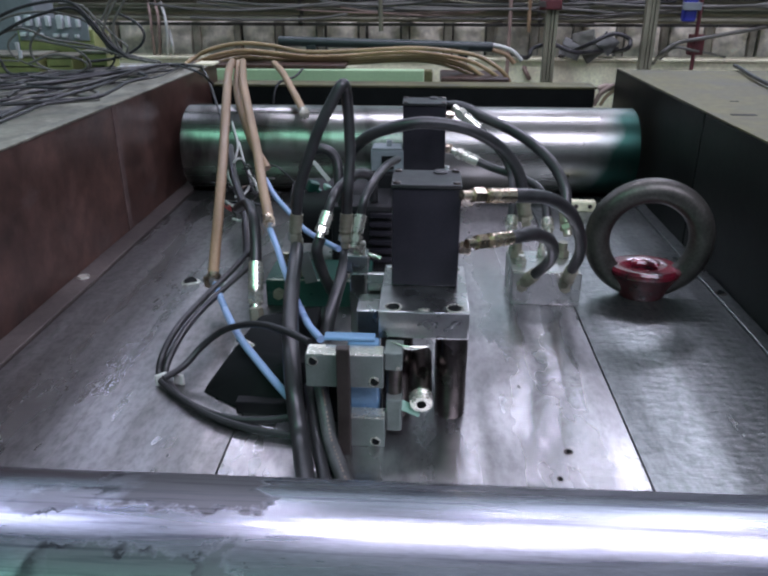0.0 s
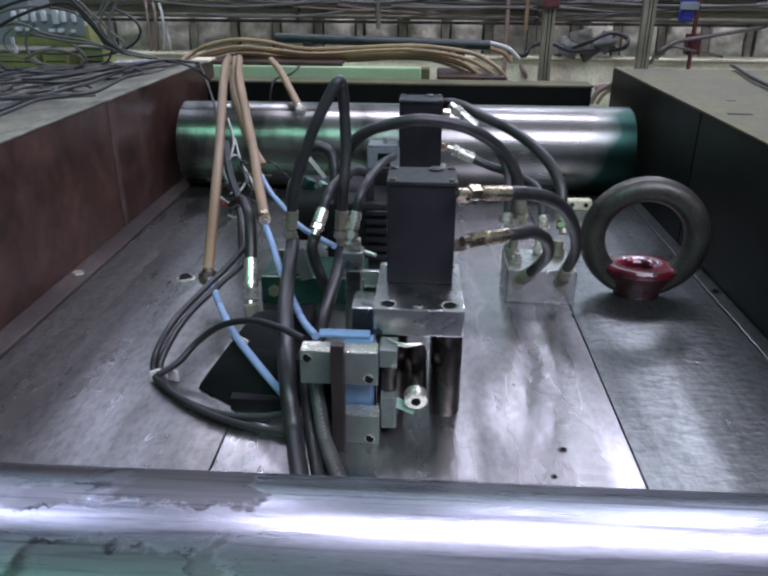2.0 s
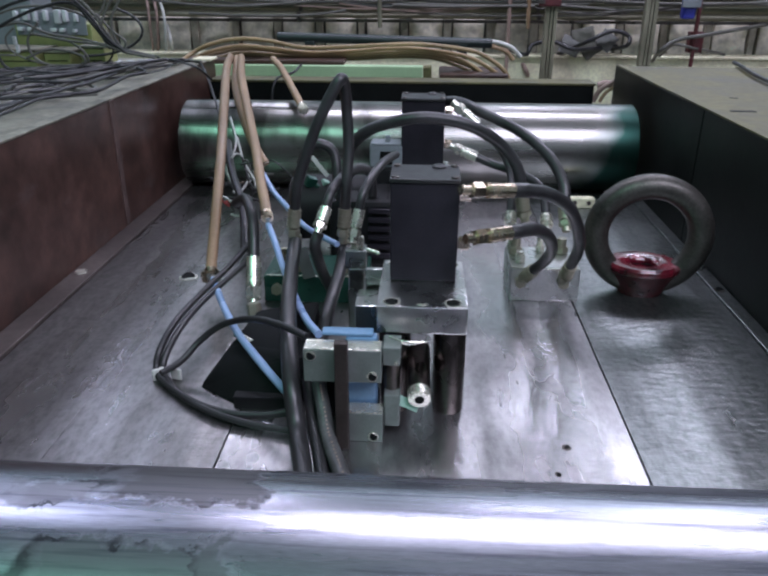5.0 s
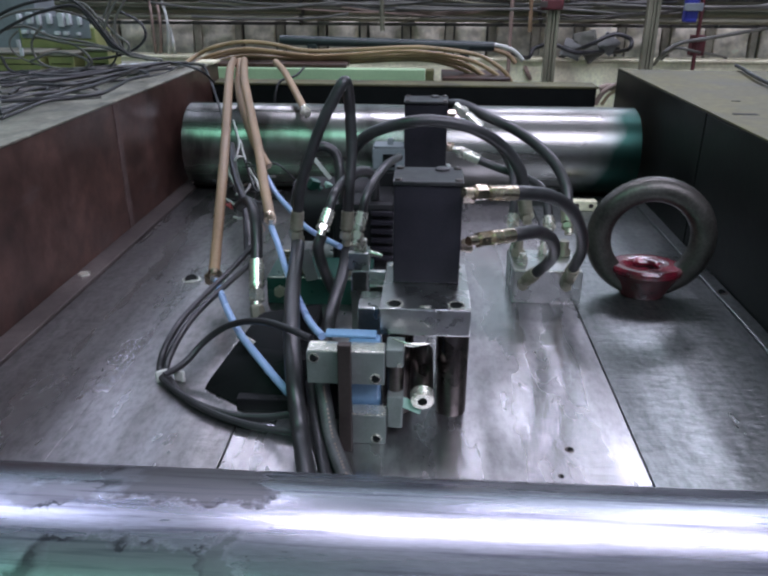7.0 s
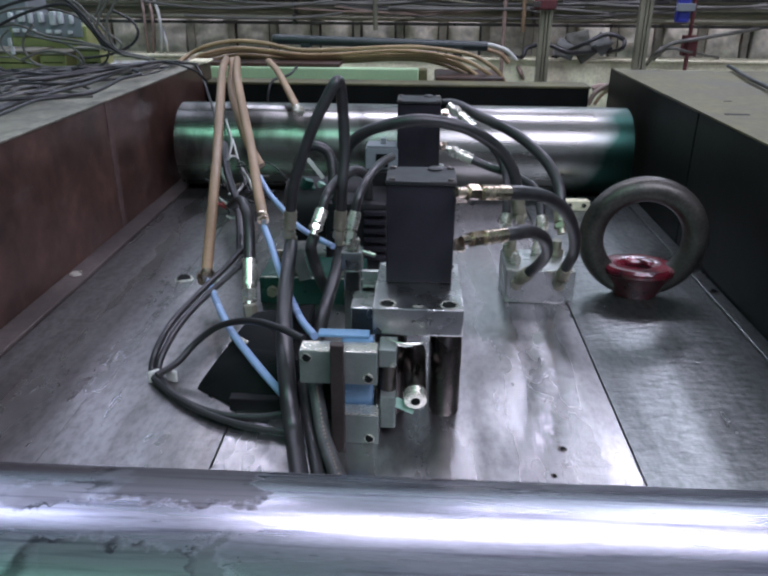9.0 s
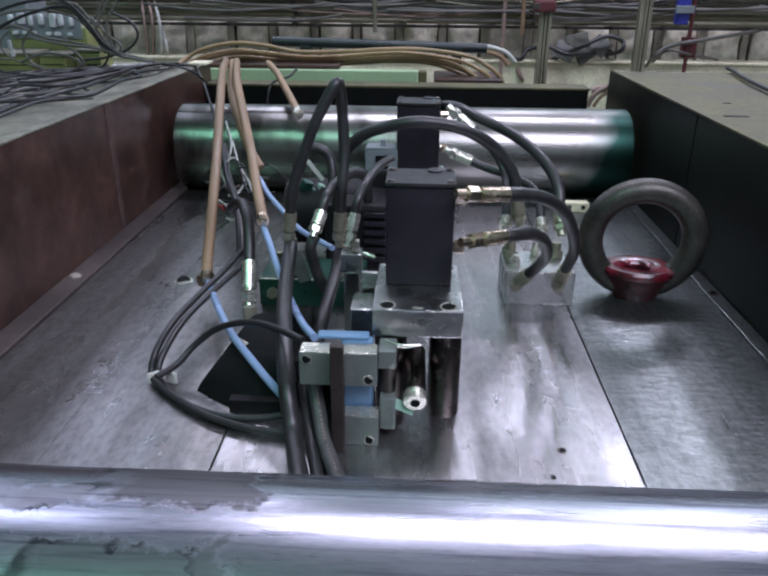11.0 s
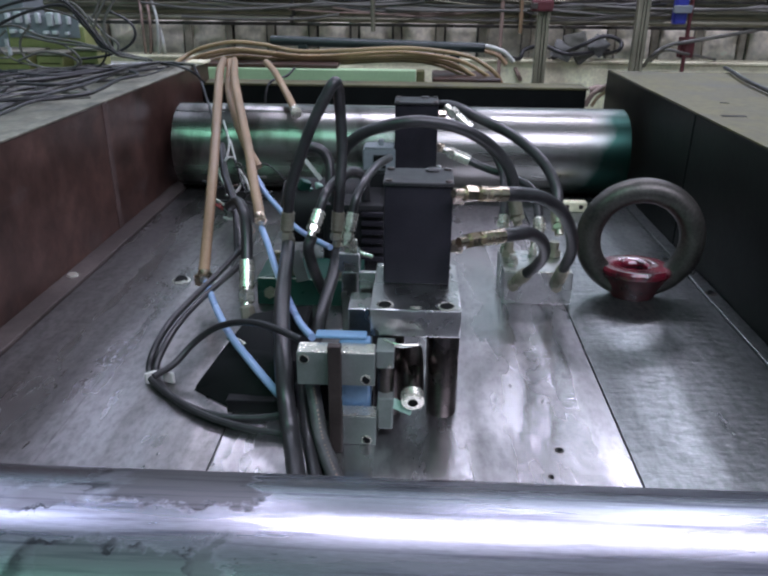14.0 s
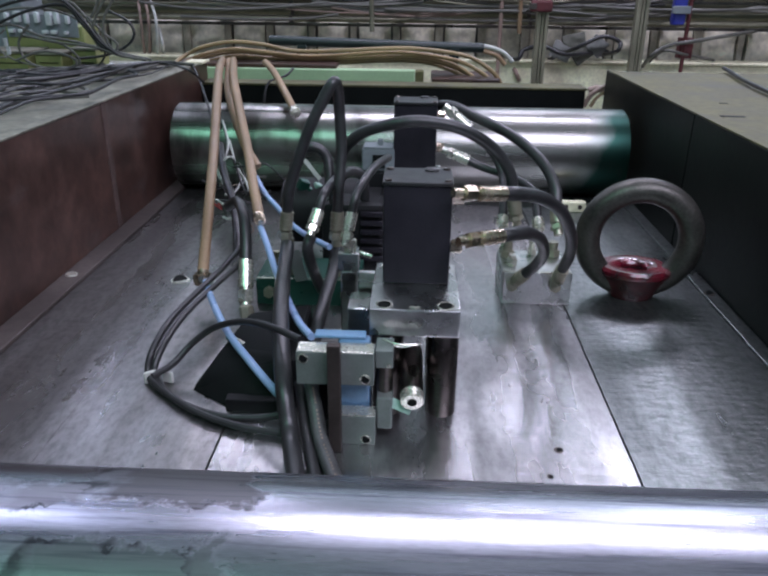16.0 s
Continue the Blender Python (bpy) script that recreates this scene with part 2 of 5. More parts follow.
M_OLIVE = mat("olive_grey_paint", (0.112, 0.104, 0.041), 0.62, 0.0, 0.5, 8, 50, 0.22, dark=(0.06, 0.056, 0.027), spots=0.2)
M_PALE = mat("pale_grey_paint", (0.25, 0.24, 0.185), 0.6, 0.0, 0.55, 11, 60, 0.25)
# right wall's inner face: its shade is put into this near-black; also box seams
M_DARKW = mat("olive_shade_and_seam", (0.007, 0.0078, 0.007), 0.48, 0.0, 0.6, 5, 60, 0.15, spec=0.2, spots=0.5)
M_BLACK = mat("black_enamel", (0.02, 0.018, 0.024), 0.38, 0.0, 0.3, 20, 300, 0.06, spec=0.22)
M_CAP = mat("black_cast_cap", (0.016, 0.0155, 0.0165), 0.42, 0.0, 0.35, 40, 300, 0.1)
M_STEEL = mat("bright_steel", (0.55, 0.56, 0.54), 0.28, 1.0, 0.2, 20, 300, 0.05)
M_ALU = mat("grey_cast_aluminium", (0.23, 0.26, 0.24), 0.42, 0.5, 0.2, 25, 300, 0.08)
M_DSTEEL = mat("dark_steel", (0.16, 0.14, 0.13), 0.3, 1.0, 0.3, 12, 200, 0.06)
M_BROWNBAR = mat("blackened_steel_bar", (0.07, 0.055, 0.05), 0.5, 0.6, 0.3, 14, 160, 0.1)
M_RUBBER = mat("black_rubber", (0.01, 0.01, 0.011), 0.55, 0.0, 0.3, 12, 200, 0.1, spec=0.25)
M_HOSE = mat("black_hose_rubber", (0.034, 0.033, 0.0345), 0.35, 0.0, 0.45, 18, 260, 0.15, spec=0.6)
# hose rubber lightened: its sheen is painted into the base colour
M_SHEENHOSE = mat("sheen_hose_rubber", (0.1, 0.098, 0.098), 0.38, 0.0, 0.45, 22, 220, 0.2, spec=0.6)
M_CABLE = mat("black_cable_sheath", (0.024, 0.023, 0.025), 0.42, 0.0, 0.25, 14, 260, 0.05)
M_GREYC = mat("grey_cable_sheath", (0.125, 0.12, 0.105), 0.45, 0.0, 0.25, 10, 200, 0.05)
M_TAN = mat("tan_hose", (0.345, 0.225, 0.132), 0.42, 0.0, 0.22, 10, 160, 0.08)
M_BLUE = mat("pale_blue_tube", (0.28, 0.4, 0.62), 0.3, 0.0, 0.12, 12, 200, 0.03)
M_WHITEW = mat("white_wire", (0.6, 0.6, 0.56), 0.45, 0.0, 0.15, 12, 200, 0.03)
M_REDW = mat("red_wire", (0.45, 0.06, 0.06), 0.45, 0.0, 0.15, 12, 200, 0.03)
M_PINKW = mat("dusty_pink_cable", (0.3, 0.21, 0.175), 0.5, 0.0, 0.2, 12, 200, 0.03)
M_BRASS = mat("brass", (0.66, 0.55, 0.42), 0.25, 0.95, 0.45, 40, 300, 0.06)
M_ZINC = mat("bright_zinc", (0.82, 0.8, 0.7), 0.26, 0.8, 0.25, 34, 300, 0.05)
M_OLIVEZ = mat("olive_zinc_plating", (0.36, 0.34, 0.26), 0.36, 0.6, 0.25, 30, 300, 0.06)
M_RED = mat("dark_red_enamel", (0.17, 0.007, 0.02), 0.2, 0.0, 0.5, 30, 200, 0.2, dark=(0.03, 0.006, 0.01), coat=0.5)
# worn red for the hub's cone, its shade below the rim put into the colour
M_REDWORN_SHADE = mat("worn_shaded_red_enamel", (0.085, 0.011, 0.016), 0.3, 0.0, 0.5, 34, 160, 0.2, dark=(0.018, 0.012, 0.012))
M_FORGED = mat("black_forged_steel", (0.095, 0.09, 0.08), 0.38, 0.7, 0.5, 14, 180, 0.2, spec=0.35)
M_CREAM = mat("cream_paint", (0.92, 0.82, 0.58), 0.7, 0.0, 0.35, 6, 60, 0.1)
M_BUNDLE = mat("olive_tan_hose", (0.36, 0.255, 0.13), 0.36, 0.0, 0.3, 10, 160, 0.08)
M_PANEL = mat("grey_beige_sheet", (0.82, 0.76, 0.62), 0.55, 0.0, 0.35, 14, 40, 0.3)
def vary_each(m, amount):
    """Each piece a little lighter or darker than the next."""
    nt = m.node_tree
    bs = nt.nodes["Principled BSDF"]
    info = nt.nodes.new("ShaderNodeObjectInfo")
    mr = nt.nodes.new("ShaderNodeMapRange"); mr.inputs["To Min"].default_value, mr.inputs["To Max"].default_value = 1 - amount, 1 + amount
    hsv = nt.nodes.new("ShaderNodeHueSaturation")
    nt.links.new(info.outputs["Random"], mr.inputs["Value"]); nt.links.new(mr.outputs[0], hsv.inputs["Value"])
    nt.links.new(bs.inputs["Base Color"].links[0].from_socket, hsv.inputs["Color"]); nt.links.new(hsv.outputs[0], bs.inputs["Base Color"])


M_STILE = mat("grey_brown_stile", (0.43, 0.395, 0.31), 0.7, 0.0, 0.35, 8, 60, 0.2)
vary_each(M_PANEL, 0.22)
vary_each(M_TAN, 0.18)
vary_each(M_BUNDLE, 0.3)
M_CONC = mat("concrete", (0.2, 0.2, 0.19), 0.9, 0.0, 0.3, 2, 40, 0.3)
M_DIM = mat("dusty_dark_wall", (0.12, 0.12, 0.1), 0.9, 0.0, 0.3, 3, 40, 0.3)
M_CEIL = mat("ceiling_paint", (0.5, 0.62, 0.58), 0.8, 0.0, 0.2, 1, 20, 0.1)
M_GREEN = mat("pale_green_paint", (0.43, 0.6, 0.36), 0.5, 0.0, 0.12, 6, 100, 0.05)
M_MGREEN = mat("dark_green_anodised", (0.018, 0.08, 0.058), 0.3, 0.3, 0.25, 14, 200, 0.05)
M_YELLOW = mat("yellow_green_enamel", (0.25, 0.27, 0.1), 0.5, 0.0, 0.25, 9, 120, 0.06)
M_CABINET = mat("blue_grey_cabinet", (0.19, 0.215, 0.23), 0.5, 0.0, 0.2, 6, 100, 0.06)
M_CONDUIT = mat("galvanised_conduit", (0.29, 0.275, 0.2), 0.45, 0.6, 0.25, 6, 100, 0.06)
M_DGREEN = mat("dark_green_pipe_paint", (0.02, 0.031, 0.031), 0.4, 0.0, 0.25, 6, 100, 0.06)
M_COIL = mat("blue_coil_casing", (0.15, 0.28, 0.44), 0.35, 0.0, 0.15, 14, 200, 0.05)
# near-black for unlit faces and holes, shade in the colour; also for black parts
M_HOLE = mat("black_parts_and_shade", (0.006, 0.007, 0.007), 0.55, 0.0, 0.3, 20, 200, 0.0, spec=0.12)
M_PALETAG = mat("pale_green_tag", (0.26, 0.42, 0.34), 0.4, 0.0, 0.15, 14, 200, 0.03)
M_LUG = mat("bright_lug", (0.75, 0.78, 0.8), 0.22, 0.3, 0.2, 20, 200, 0.03)
M_DULLRED = mat("dusty_red_paint", (0.11, 0.022, 0.025), 0.65, 0.0, 0.3, 20, 100, 0.05)

# ---- mesh helpers ----
def finish(bm, name, material, smooth=True):
    me = bpy.data.meshes.new(name)
    bmesh.ops.recalc_face_normals(bm, faces=bm.faces)
    areas = {f: f.calc_area() for f in bm.faces}
    rounded = [not (len(f.verts) == 4 and all(areas[o] < 0.35 * areas[f] for e in f.edges for o in e.link_faces if o is not f)) for f in bm.faces]
    bm.to_mesh(me)
    bm.free()
    me.materials.append(material)
    if smooth:
        me.set_sharp_from_angle(angle=radians(35))
        me.polygons.foreach_set("use_smooth", rounded)
    return me


def part(name, bm, material, parent=None, label="", smooth=True):
    ob = new(name, finish(bm, name, material, smooth))
    if parent is not None:
        ob.parent = parent
    if label:
        ob["label"] = label
    return ob


def box(bm, lo, hi, bevel=0.0, m=None):
    c = [(a + b) / 2 for a, b in zip(lo, hi)]
    s = [b - a for a, b in zip(lo, hi)]
    fresh = bmesh.ops.create_cube(bm, size=1, matrix=(m or Matrix()) @ Matrix.Translation(c) @ Matrix.Diagonal((*s, 1)))["verts"]
    if bevel:
        edges = {e for v in fresh for e in v.link_edges}
        bmesh.ops.bevel(bm, geom=list(edges), offset=bevel, segments=2, affect="EDGES", profile=0.5)
    return bm


def boxed(lo, hi, bevel=0.0, m=None):
    return box(bmesh.new(), lo, hi, bevel, m)


def rod(bm, a, b, r, r2=None, seg=24, chamfer=0.0):
    a, b = Vector(a), Vector(b)
    m = Matrix.Translation((a + b) / 2) @ (b - a).to_track_quat("Z", "Y").to_matrix().to_4x4()
    vs = bmesh.ops.create_cone(bm, cap_ends=True, segments=seg, radius1=r, radius2=r if r2 is None else r2, depth=(b - a).length, matrix=m)["verts"]
    if chamfer:
        caps = {e for v in vs for e in v.link_edges if len([f for f in e.link_faces if len(f.verts) > 4]) == 1}
        bmesh.ops.bevel(bm, geom=list(caps), offset=chamfer, segments=2, affect="EDGES")
    return bm


def structure(name, bm, material, label, smooth=True):
    return tagged(part(name, bm, material, None, "", smooth), label, "structure", "", "structure")


# ---- hall ----
structure("ground", boxed((-5, -5, -0.9), (6, 5.2, -0.8)), M_CONC, "grey concrete floor of the hall")
structure("ceiling", boxed((-5, -5, 3.6), (6, 5.2, 3.7)), M_CEIL, "pale grey green hall ceiling")
back = structure("wall_north", boxed((-5, 5.0, -0.8), (6, 5.2, 3.6)), M_DIM, "dusty dark hall wall lined with crumpled sheet panels")
part("upper_lining", boxed((-4.8, 4.96, 0.75), (5.8, 5.0, 3.6)), M_CEIL, back, "pale green grey painted upper wall")
structure("wall_south", boxed((-5, -5, -0.8), (6, -4.8, 3.6)), M_CEIL, "plain green grey hall wall")
structure("wall_west", boxed((-5, -4.8, -0.8), (-4.8, 5, 3.6)), M_CEIL, "plain green grey hall wall")
structure("wall_east", boxed((5.8, -4.8, -0.8), (6, 5, 3.6)), M_CEIL, "plain green grey hall wall")

for lx, ly, lz, length, width, watts, colour in LAMPS:
    lamp = part("hall_lamp_housing", boxed((lx - length / 2 - 0.05, ly - width / 2 - 0.05, lz + 0.04), (lx + length / 2 + 0.05, ly + width / 2 + 0.05, lz + 0.14), 0.01), M_CABINET)
    tagged(lamp, "long grey fluorescent lamp housing under the ceiling", "ceiling lamp", "hall lamps")
    part("bracket", boxed((lx - 0.05, ly - 0.02, lz + 0.13), (lx + 0.05, ly + 0.02, 3.6)), M_CONDUIT, lamp)



# ---- machine bed ----
floor = structure("floor", boxed((-0.75, -0.35, -0.06), (0.63, 2.5, -0.014)), M_HOLE, "dark gap under the ground steel floor plates")
for a, b, m in ((-0.698, -0.5003, M_FLOOR_M), (-0.5, -0.2665, M_FLOOR_M), (-0.2645, 0.3, M_FLOOR), (0.302, 0.597, M_FLOOR_R)):
    part("plate", boxed((a, -0.35, -0.014), (b, 2.5, 0.0), 0.0011), m, floor)
part("edge_strip", boxed((-0.75, -0.35, -0.014), (-0.7, 2.5, 0.006), 0.003), M_STRIP, floor, "rusty steel edge strip")
part("edge_strip", boxed((0.598, -0.35, -0.014), (0.6285, 2.5, 0.004), 0.0025), M_FLOOR_R, floor, "grey steel edge strip")


def recess(x, y, z, r, rim):
    """A counterbored screw hole: a thin polished rim, its socket's shade a near-black disc."""
    bm = rod(bmesh.new(), (x, y, z - 0.004), (x, y, z + 0.0008), r, None, 24, 0.0004)
    ring = part("screw_seat", bm, rim, floor)
    part("socket", rod(bmesh.new(), (x, y, z - 0.003), (x + 0.001, y - 0.002, z + 0.0016), r * 0.72, None, 20), M_HOLE, ring)


recess(0.206, 0.823, 0, 0.0065, M_DSTEEL)
recess(0.185, 0.765, 0, 0.004, M_DSTEEL)
recess(-0.495, 1.378, 0, 0.02, M_ZINC)
recess(0.611, 1.374, 0.004, 0.012, M_DSTEEL)
part("screw_head", rod(bmesh.new(), (-0.728, 1.378, 0), (-0.728, 1.378, 0.0095), 0.016, 0.013, 6), M_ZINC, floor, "bright screw head")


def side_wall(name, x0, x1, face_x0, face_x1, y_end, seam, face_mat, top_mat, label):
    body = structure(name, boxed((x0, -0.35, -0.5), (x1, y_end, 0.316), 0.002), top_mat, label)
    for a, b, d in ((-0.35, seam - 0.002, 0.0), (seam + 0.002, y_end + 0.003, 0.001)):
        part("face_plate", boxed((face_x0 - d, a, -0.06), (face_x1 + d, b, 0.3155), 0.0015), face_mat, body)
    part("top_strip", boxed((min(face_x0, x0 + 0.004) if face_x0 > 0 else x1 - 0.01, -0.35, 0.3163), (face_x1 + 0.002 if face_x0 < 0 else x0 + 0.01, y_end + 0.002, 0.3203), 0.001), top_mat, body)
    return body


left = side_wall("bed_wall_left", -2.4, -0.764, -0.763, -0.75, 2.6, 1.7, M_BROWN, M_PALE, "brown primed steel side wall with a pale grey top")
right = side_wall("bed_wall_right", 0.644, 1.9, 0.63, 0.643, 2.505, 1.676, M_DARKW, M_OLIVE, "steel side block with an olive grey top, inner face darkened for shade")
part("weld_seam", boxed((-0.751, 1.687, 0.0), (-0.7478, 1.713, 0.3155), 0.0014), M_SEAM, left, "pale weld seam")
# slots are proud near-black inlays: the shade inside them is their colour
part("top_slot", boxed((0.68, 1.65, 0.31), (0.735, 1.668, 0.3172), 0.002), M_HOLE, right, "dark slot")
part("top_slot", boxed((0.748, 1.843, 0.31), (0.77, 1.853, 0.3172), 0.002), M_HOLE, right, "dark slot")
# the beam's unlit front is painted near-black
beam = structure("end_beam", boxed((-0.745, 2.5, -0.1), (0.565, 2.55, 0.252), 0.002), M_HOLE, "steel cross beam closing the bed, its front blackened for shade")
part("top_flange", boxed((-0.745, 2.495, 0.2525), (0.57, 2.6, 0.26), 0.002), M_OLIVE, beam, "thin olive grey flange")


# ---- shafts ----
def shaft(x0, x1, y, z, r, material, label):
    bm = bmesh.new()
    rod(bm, (x0, y, z), (x1, y, z), r, None, 160, 0.003)
    return tagged(part("round_shaft", bm, material), label, "steel shaft", "round shafts across the bed")


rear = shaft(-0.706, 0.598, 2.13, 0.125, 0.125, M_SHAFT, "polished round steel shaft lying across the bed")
near = shaft(-0.749, 0.629, 0.391, 0.126, 0.125, M_WORN, "bright round steel shaft with a flaking oil film")


# ---- valve units ----
def hexagon(bm, a, b, r):
    return rod(bm, a, b, r, None, 6, r * 0.12)


def lathe(profile, seg=32, m=None):
    bm = bmesh.new()
    rings = []
    for r, z in profile:
        rings.append([bm.verts.new((r * math.cos(2 * math.pi * k / seg), r * math.sin(2 * math.pi * k / seg), z)) for k in range(seg)])
    for lo, hi in zip(rings, rings[1:]):
        for k in range(seg):
            bm.faces.new((lo[k], lo[(k + 1) % seg], hi[(k + 1) % seg], hi[k]))
    bm.faces.new(rings[-1])
    bm.faces.new(rings[0][::-1])
    if m:
        bm.transform(m)
    return bm


def valve_unit(top):
    root = tagged(new("valve_unit"), "tall black valve block on a steel plate with round columns", "hydraulic valve", "black valve units")
    part("base_plate", boxed((-0.0625, 0, 0.139), (0.0625, 0.175, 0.18), 0.002), M_STEEL, root, "bright steel base plate")
    for x in (-0.0425, 0.0425):
        for y in (0.016, 0.158):
            seat = part("bolt_seat", lathe([(0.0125, 0.1795), (0.0125, 0.1808), (0.0105, 0.1808), (0.0095, 0.1802)], 24, pose(x, y, 0)), M_ZINC, root, "bright counterbore rim")
            part("bolt", lathe([(0.0092, 0.1797), (0.0092, 0.1812), (0.006, 0.1814), (0.0055, 0.1808)], 20, pose(x, y, 0)), M_HOLE, seat, "dark socket screw")
    part("name_mark", boxed((-0.008, 0.006, 0.18), (0.008, 0.012, 0.1806)), M_ZINC, root)
    for x in (-0.038, 0.042):
        for y in (0.035, 0.14):
            part("column", lathe([(0.022, 0), (0.0225, 0.002), (0.0225, 0.136), (0.021, 0.1392)], 32, pose(x, y, 0)), M_DSTEEL, root, "dark polished round column")
    part("body", boxed((-0.0485, 0.09, 0.1802), (0.0485, 0.166, top - 0.006), 0.0022), M_BLACK, root, "satin black enamelled body")
    cap = part("cap", boxed((-0.05, 0.086, top - 0.0058), (0.0495, 0.17, top), 0.0018), M_CAP, root, "dusty black cast cap")
    for x in (-0.042, 0.042):
        for y in (0.094, 0.16):
            part("cap_screw", lathe([(0.0055, 0), (0.0055, 0.002), (0.004, 0.003), (0.002, 0.0025)], 14, pose(x, y, top)), M_DSTEEL, cap)
    part("boss", lathe([(0.011, 0), (0.011, 0.002), (0.009, 0.0035), (0.001, 0.004)], 24, pose(0.02, 0.155, top)), M_CAP, cap)
    for z in (0.311, 0.238):
        part("port_adapter", hexagon(bmesh.new(), (0.0495, 0.1, z), (0.066, 0.1, z - 0.001), 0.0105), M_BRASS, root, "brass port adapter")
    return root


front_unit = valve_unit(0.335)
front_unit.matrix_basis = pose(0.003, 0.88, 0)
rear_unit = valve_unit(0.341)
rear_unit.matrix_basis = pose(-0.004, 1.535, 0)
rear_unit["label"] = "tall black valve block standing before the round shaft"


# ---- front pilot valve ----
def pilot_valve():
    root = tagged(new("pilot_valve"), "grey aluminium pilot valve with blue coils and a dark clamp bar", "pilot valve")
    up = part("upper_body", boxed((-0.1525, 0.82, 0.0945), (-0.049, 0.85, 0.1425), 0.001), M_ALU, root, "grey aluminium upper body")
    low = part("lower_body", boxed((-0.105, 0.82, 0.0), (-0.047, 0.848, 0.0455), 0.001), M_ALU, root, "grey green aluminium lower body")
    for x, z, parent in ((-0.143, 0.1335, up), (-0.061, 0.1045, up), (-0.06, 0.009, low)):
        seat = part("screw_seat", rod(bmesh.new(), (x, 0.8185, z), (x, 0.825, z), 0.0075, None, 24, 0.0006), M_ZINC, parent)
        part("socket", rod(bmesh.new(), (x + 0.0008, 0.8178, z + 0.0012), (x, 0.824, z), 0.0056, None, 20), M_HOLE, seat)
    # bright zinc sheets stand in for light reflected off the two top faces
    part("upper_lit_top", boxed((-0.1515, 0.8208, 0.1425), (-0.05, 0.848, 0.144), 0.0006), M_ZINC, up, "bright sheet for the light on the top face")
    part("lower_lit_top", boxed((-0.104, 0.8208, 0.0455), (-0.048, 0.846, 0.047), 0.0006), M_ZINC, low, "bright sheet for the light on the top face")
    part("coil", boxed((-0.1, 0.85, 0.03), (-0.056, 0.872, 0.146), 0.005), M_COIL, root, "pale blue coil casing")
    part("spacer", boxed((-0.092, 0.863, 0.0), (-0.056, 0.9, 0.04), 0.003), M_RUBBER, root)
    # no real part: block added so the gap behind the valve stays black
    part("gap_block", boxed((-0.15, 0.875, 0.0), (-0.093, 0.905, 0.1), 0.002), M_RUBBER, root, "black block added to fill the dark gap")
    part("coil_cover", boxed((-0.132, 0.853, 0.1465), (-0.062, 0.872, 0.1515), 0.002), M_COIL, root, "pale blue cover plate")
    part("clamp_bar", boxed((-0.109, 0.8, 0.0), (-0.0915, 0.8125, 0.163), 0.0015), M_BROWNBAR, root, "blackened flat steel clamp bar")
    con = part("plug_housing", boxed((-0.0485, 0.835, 0.113), (-0.024, 0.875, 0.14), 0.002), M_ALU, root, "grey plug housing")
    part("plug_screw", rod(bmesh.new(), (-0.03, 0.832, 0.118), (-0.03, 0.838, 0.118), 0.003, None, 12), M_ZINC, con)
    part("plug_housing", boxed((-0.0465, 0.835, 0.016), (-0.024, 0.872, 0.067), 0.003), M_ALU, root, "grey plug housing")
    part("plunger_tube", rod(bmesh.new(), (-0.036, 0.86, 0.066), (-0.036, 0.86, 0.114), 0.0115, None, 24, 0.001), M_DSTEEL, root, "dark plunger tube")
    sol = part("solenoid", rod(bmesh.new(), (-0.001, 0.935, 0.086), (0.0018, 0.846, 0.068), 0.0175, 0.0155, 32, 0.002), M_DSTEEL, root, "dark steel solenoid tube")
    nut = part("end_nut", rod(bmesh.new(), (0.0018, 0.847, 0.0682), (0.0026, 0.83, 0.0645), 0.0165, 0.0155, 28, 0.002), M_ZINC, sol, "bright knurled end nut")
    part("nut_bore", rod(bmesh.new(), (0.0024, 0.838, 0.0662), (0.0027, 0.8293, 0.0643), 0.0065, None, 20), M_HOLE, nut)
    part("tag", boxed((-0.019, -0.007, -0.001), (0.019, 0.007, 0.001), 0.0006, pose(-0.016, 0.84, 0.053, 55, 24, 0)), M_PALETAG, root, "pale green tag")
    bm = bmesh.new()
    sweep(bm, [(-0.04, 0.86, 0.1445), (-0.02, 0.85, 0.143), (0.004, 0.852, 0.142), (0.0115, 0.858, 0.14), (0.004, 0.864, 0.135), (-0.012, 0.862, 0.132), (-0.026, 0.862, 0.134)], 0.0014, 6)
    part("spring_clip", bm, M_ZINC, root, "thin bright wire clip")
    return root


